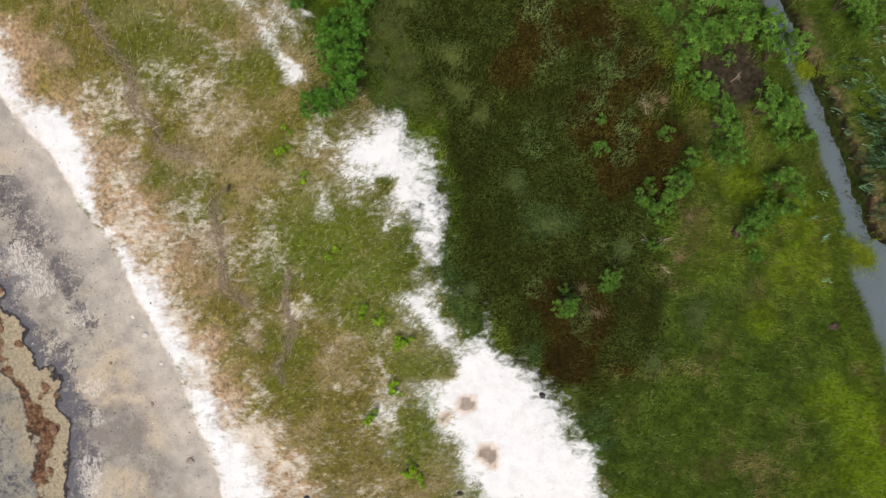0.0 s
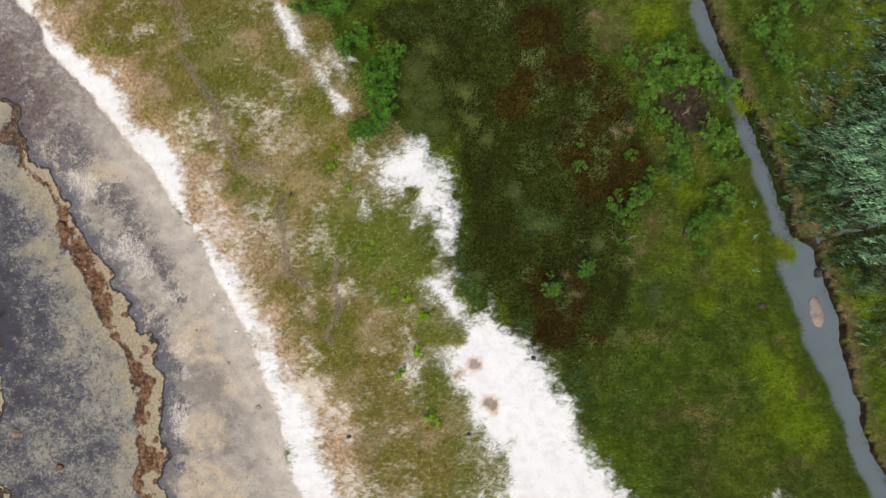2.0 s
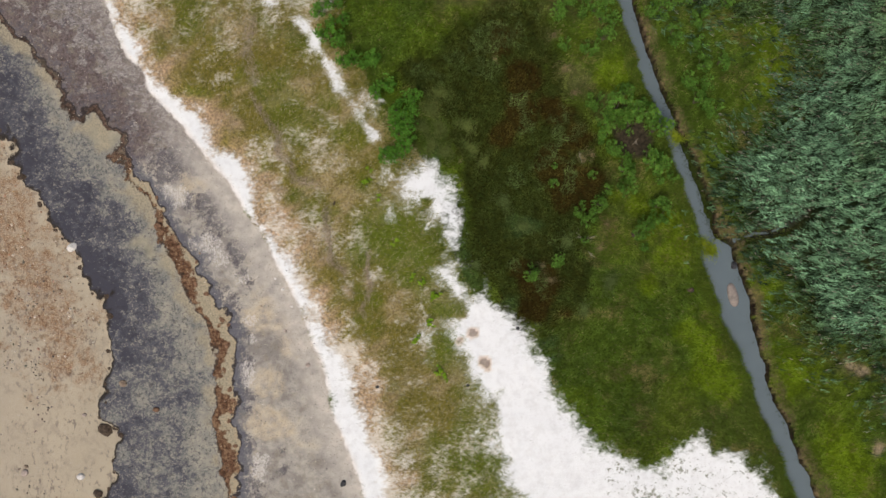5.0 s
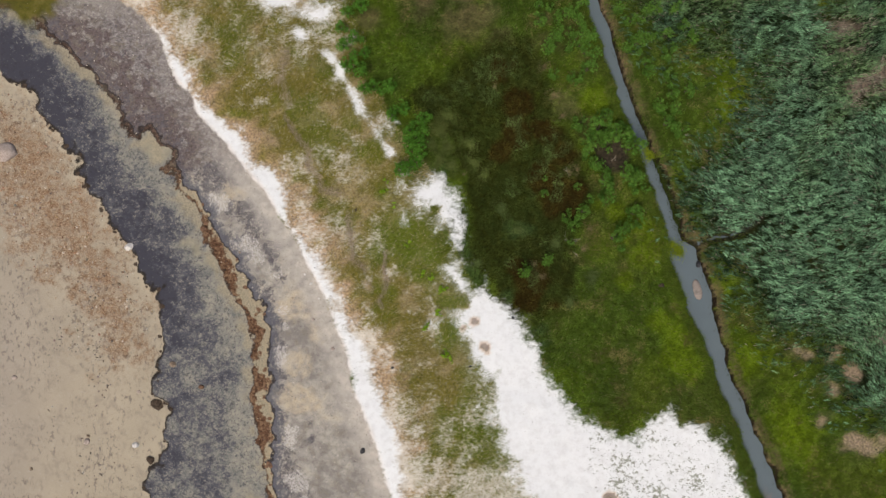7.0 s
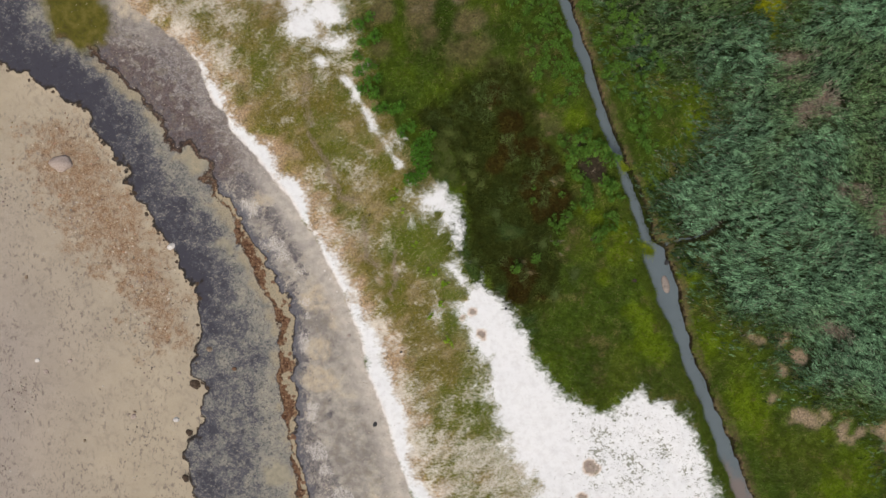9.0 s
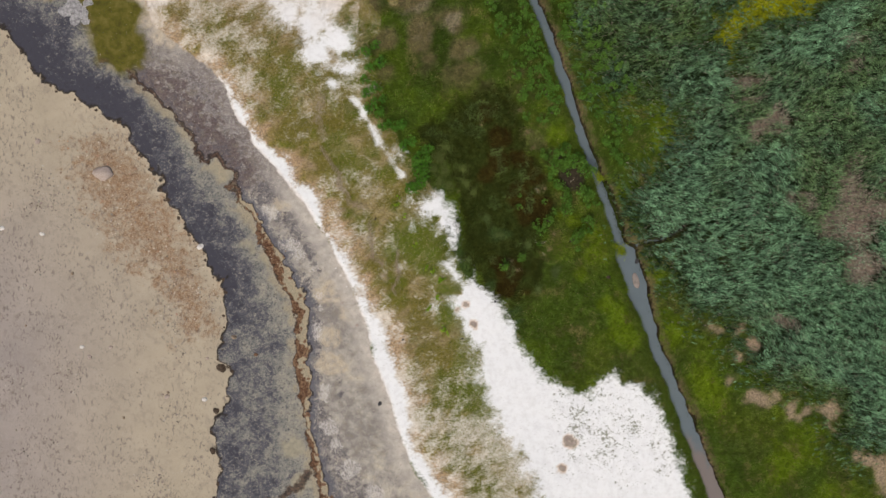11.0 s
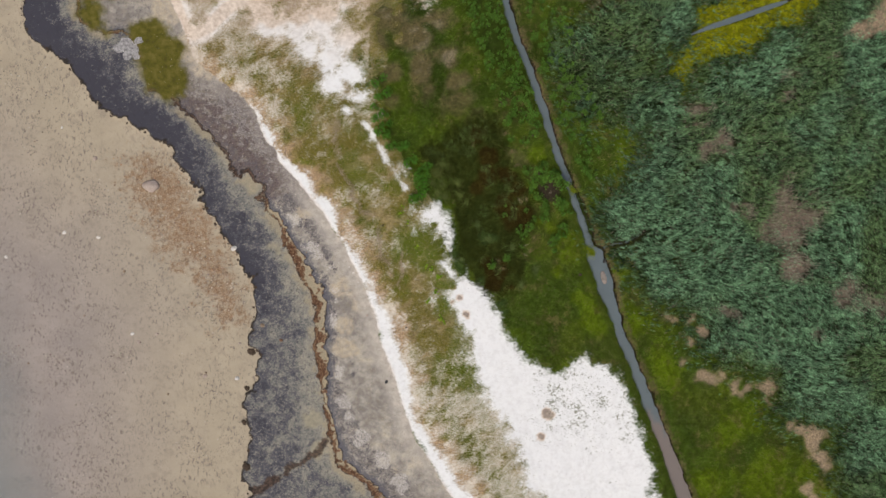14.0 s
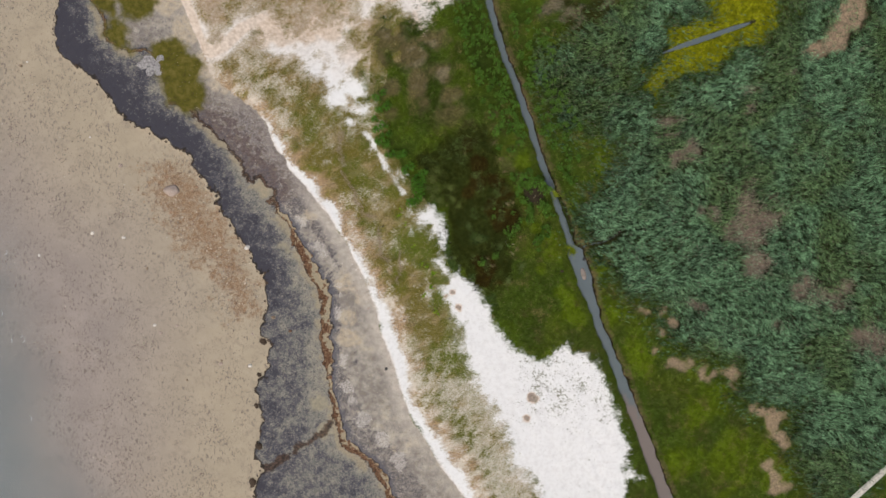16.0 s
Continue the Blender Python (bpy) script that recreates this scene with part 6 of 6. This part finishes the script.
tussocks([(7.8, 5.3, 0.5), (8.4, 5.5, 0.4), (5.9, -2.5, 0.42), (5.4, -1.6, 0.35), (0.0, 5.0, 0.25), (9.5, 1.0, 0.4), (9.0, -0.5, 0.4), (7.4, 9.5, 0.6), (6.6, 11.0, 0.6), (6.0, 13.2, 0.6), (2.2, 11.6, 0.3)], 330, (0.21, 0.165, 0.085), "dry straw-coloured tussocks of dead grass", 345)

k = Mat("straw", 0.9, 0.1)
straw_mat = k.colour(k.ramp(k.noise(20, 3), (0.35, (0.33, 0.25, 0.18)), (0.65, (0.55, 0.45, 0.35))))


def wrack(line, seed, wide=0.2):
    """A winding line of dead straw washed into the dune grass."""
    r = random.Random(seed)
    bm = bmesh.new()
    pts = [Vector((x, y, 0)) for x, y in line]
    for a, b in zip(pts[:-1], pts[1:]):
        for _ in range(int((b - a).length * 42)):
            u = r.random()
            p = a.lerp(b, u) + Vector((r.gauss(0, wide * 0.6), r.gauss(0, wide * 0.6), 0))
            p.z = ground_z(p.x, p.y) + r.uniform(0.015, 0.05)
            d = (b - a).normalized()
            t = math.atan2(d.y, d.x) + r.gauss(0, 0.5)
            ln, w = r.uniform(0.06, 0.2), r.uniform(0.006, 0.014)
            e = Vector((math.cos(t), math.sin(t), r.uniform(-0.15, 0.15)))
            s = Vector((-e.y, e.x, 0)) * w
            q = [p - e * ln - s, p + e * ln - s, p + e * ln + s, p - e * ln + s, p - e * ln + Vector((0, 0, w * 2)), p + e * ln + Vector((0, 0, w * 2))]
            v = [bm.verts.new(c) for c in q]
            bm.faces.new((v[0], v[1], v[5], v[4]))
            bm.faces.new((v[2], v[3], v[4], v[5]))
    return tagged(part("wrack_line", bm, straw_mat), "winding line of dry brown wrack in dune grass", "wrack", "wrack lines", "stuff")


for i, line in enumerate(WRACK):
    wrack(line, i + 1, (0.22, 0.22, 0.15, 0.4)[i])

k = Mat("dead_wood", 0.9, 0.1)
dead_wood = k.colour(k.ramp(k.noise(16, 4), (0.35, (0.24, 0.20, 0.16)), (0.65, (0.46, 0.40, 0.33))))


def dead_branch(x, y, size, seed, label):
    r = random.Random(seed)
    thing = tagged(new("dead_branch"), label, "dead branch", "dead branches")
    thing.matrix_world = pose(x, y, ground_z(x, y), 0, 0, r.uniform(0, 360))
    bm = bmesh.new()
    pts = [(0, 0, 0.05), (size * 0.5, size * 0.1, 0.12), (size, size * 0.3, 0.16)]
    tube(bm, pts, [0.014, 0.010, 0.004])
    part("limb", bm, dead_wood, thing)
    for _ in range(7):
        u = r.uniform(0.2, 0.9)
        p = Vector((size * u, size * 0.25 * u, 0.13))
        t = r.uniform(-1.2, 1.5)
        q = p + Vector((math.cos(t), math.sin(t), r.uniform(-0.1, 0.35))) * size * r.uniform(0.25, 0.5)
        bm = bmesh.new()
        tube(bm, [p, p.lerp(q, 0.5) + Vector((0, 0, 0.03)), q], [0.007, 0.005, 0.003], 4)
        part("twig", bm, dead_wood, thing)
    return thing


for i, (x, y, s) in enumerate([(8.0, -0.1, 0.8), (8.8, 0.3, 0.7), (8.3, -0.7, 0.5), (7.8, 5.0, 0.6), (11.0, 6.2, 0.5)]):
    dead_branch(x, y, s, 400 + i, "bare grey dead branch among marsh shrubs")
for i, (x, y, s) in enumerate([(-18.6, -3.0, 0.5), (-16.9, -0.3, 0.35), (-10.3, -1.2, 0.3)]):
    dead_branch(x, y, s, 420 + i, "small bleached driftwood stick on the beach")

# ---- boardwalk ----
board_wood = rock_material("weathered_board", (0.50, 0.47, 0.42), (0.72, 0.69, 0.63), 5)
post_wood = rock_material("weathered_post", (0.16, 0.13, 0.10), (0.30, 0.25, 0.20), 8)


def box(bm, x0, y0, z0, x1, y1, z1):
    geo = bmesh.ops.create_cube(bm, size=1)
    for v in geo["verts"]:
        v.co = Vector(((x0 + x1) / 2 + v.co.x * (x1 - x0), (y0 + y1) / 2 + v.co.y * (y1 - y0), (z0 + z1) / 2 + v.co.z * (z1 - z0)))
    bmesh.ops.bevel(bm, geom=[e for e in bm.edges], offset=0.012, segments=1, affect="EDGES")


def boardwalk():
    ax, ay, bx, by = 49.2, -34.7, 60.0, -24.7
    length, turn = math.hypot(bx - ax, by - ay), math.degrees(math.atan2(by - ay, bx - ax))
    thing = tagged(new("boardwalk"), "narrow weathered pale wooden boardwalk at the edge of the reeds", "boardwalk")
    thing.matrix_world = pose(ax, ay, ground_z(54.6, -29.7) + 0.35, 0, 0, turn)
    r = random.Random(3)
    bay = 3.2
    for s in range(int(length / bay) + 1):
        for j in range(3):
            bm = bmesh.new()
            y = -0.39 + 0.265 * j
            box(bm, s * bay + 0.03, y, 0, (s + 1) * bay - 0.03, y + 0.245, 0.05 + r.uniform(-0.006, 0.006))
            part("board", bm, board_wood, thing)
        bm = bmesh.new()
        box(bm, s * bay - 0.06, -0.46, -0.09, s * bay + 0.06, 0.46, -0.002)
        part("joist", bm, post_wood, thing)
        for side in (-0.5, 0.5):
            bm = bmesh.new()
            tube(bm, [(s * bay, side * 0.86, -0.9), (s * bay, side * 0.86, -0.02)], [0.06, 0.055], 7)
            part("post", bm, post_wood, thing)
    return thing


boardwalk()


# ---- small waves running over the shallows ----
k = Mat("foam", 0.6, 0.3)
foam_mat = k.colour(k.ramp(k.noise(6, 4), (0.35, (0.34, 0.37, 0.38)), (0.65, (0.55, 0.58, 0.59))))


def wavelets():
    r = np.random.default_rng(61)
    n = 11
    y = r.uniform(-36, -2, n)
    x = np.interp(y, (-36, -20, -6), (-47, -53.0, -56.5)) + r.uniform(-4.0, 1.0, n)
    verts, faces = [], []
    for cx, cy in zip(x, y):
        ln, a = r.uniform(0.25, 0.6), math.radians(r.uniform(60, 115))
        steps = 7
        start = len(verts)
        for s in range(steps):
            u = s / (steps - 1) * 2 - 1
            w = 0.028 * (1 - u * u) + 0.004 + r.uniform(0, 0.015)
            bend = 0.25 * u * u + r.uniform(-0.03, 0.03)
            px, py = cx + ln * u * math.cos(a) - bend * math.sin(a), cy + ln * u * math.sin(a) + bend * math.cos(a)
            verts += [(px - w * math.sin(a), py + w * math.cos(a), -0.285), (px + w * math.sin(a), py - w * math.cos(a), -0.285)]
            if s:
                i = start + 2 * s
                faces.append((i - 2, i - 1, i + 1, i))
    me = mesh_from("wave_foam", np.array(verts), np.array(faces))
    me.materials.append(foam_mat)
    return tagged(new("wave_foam", me), "thin white foam streaks on shallow bay water", "foam", kind="stuff")


wavelets()
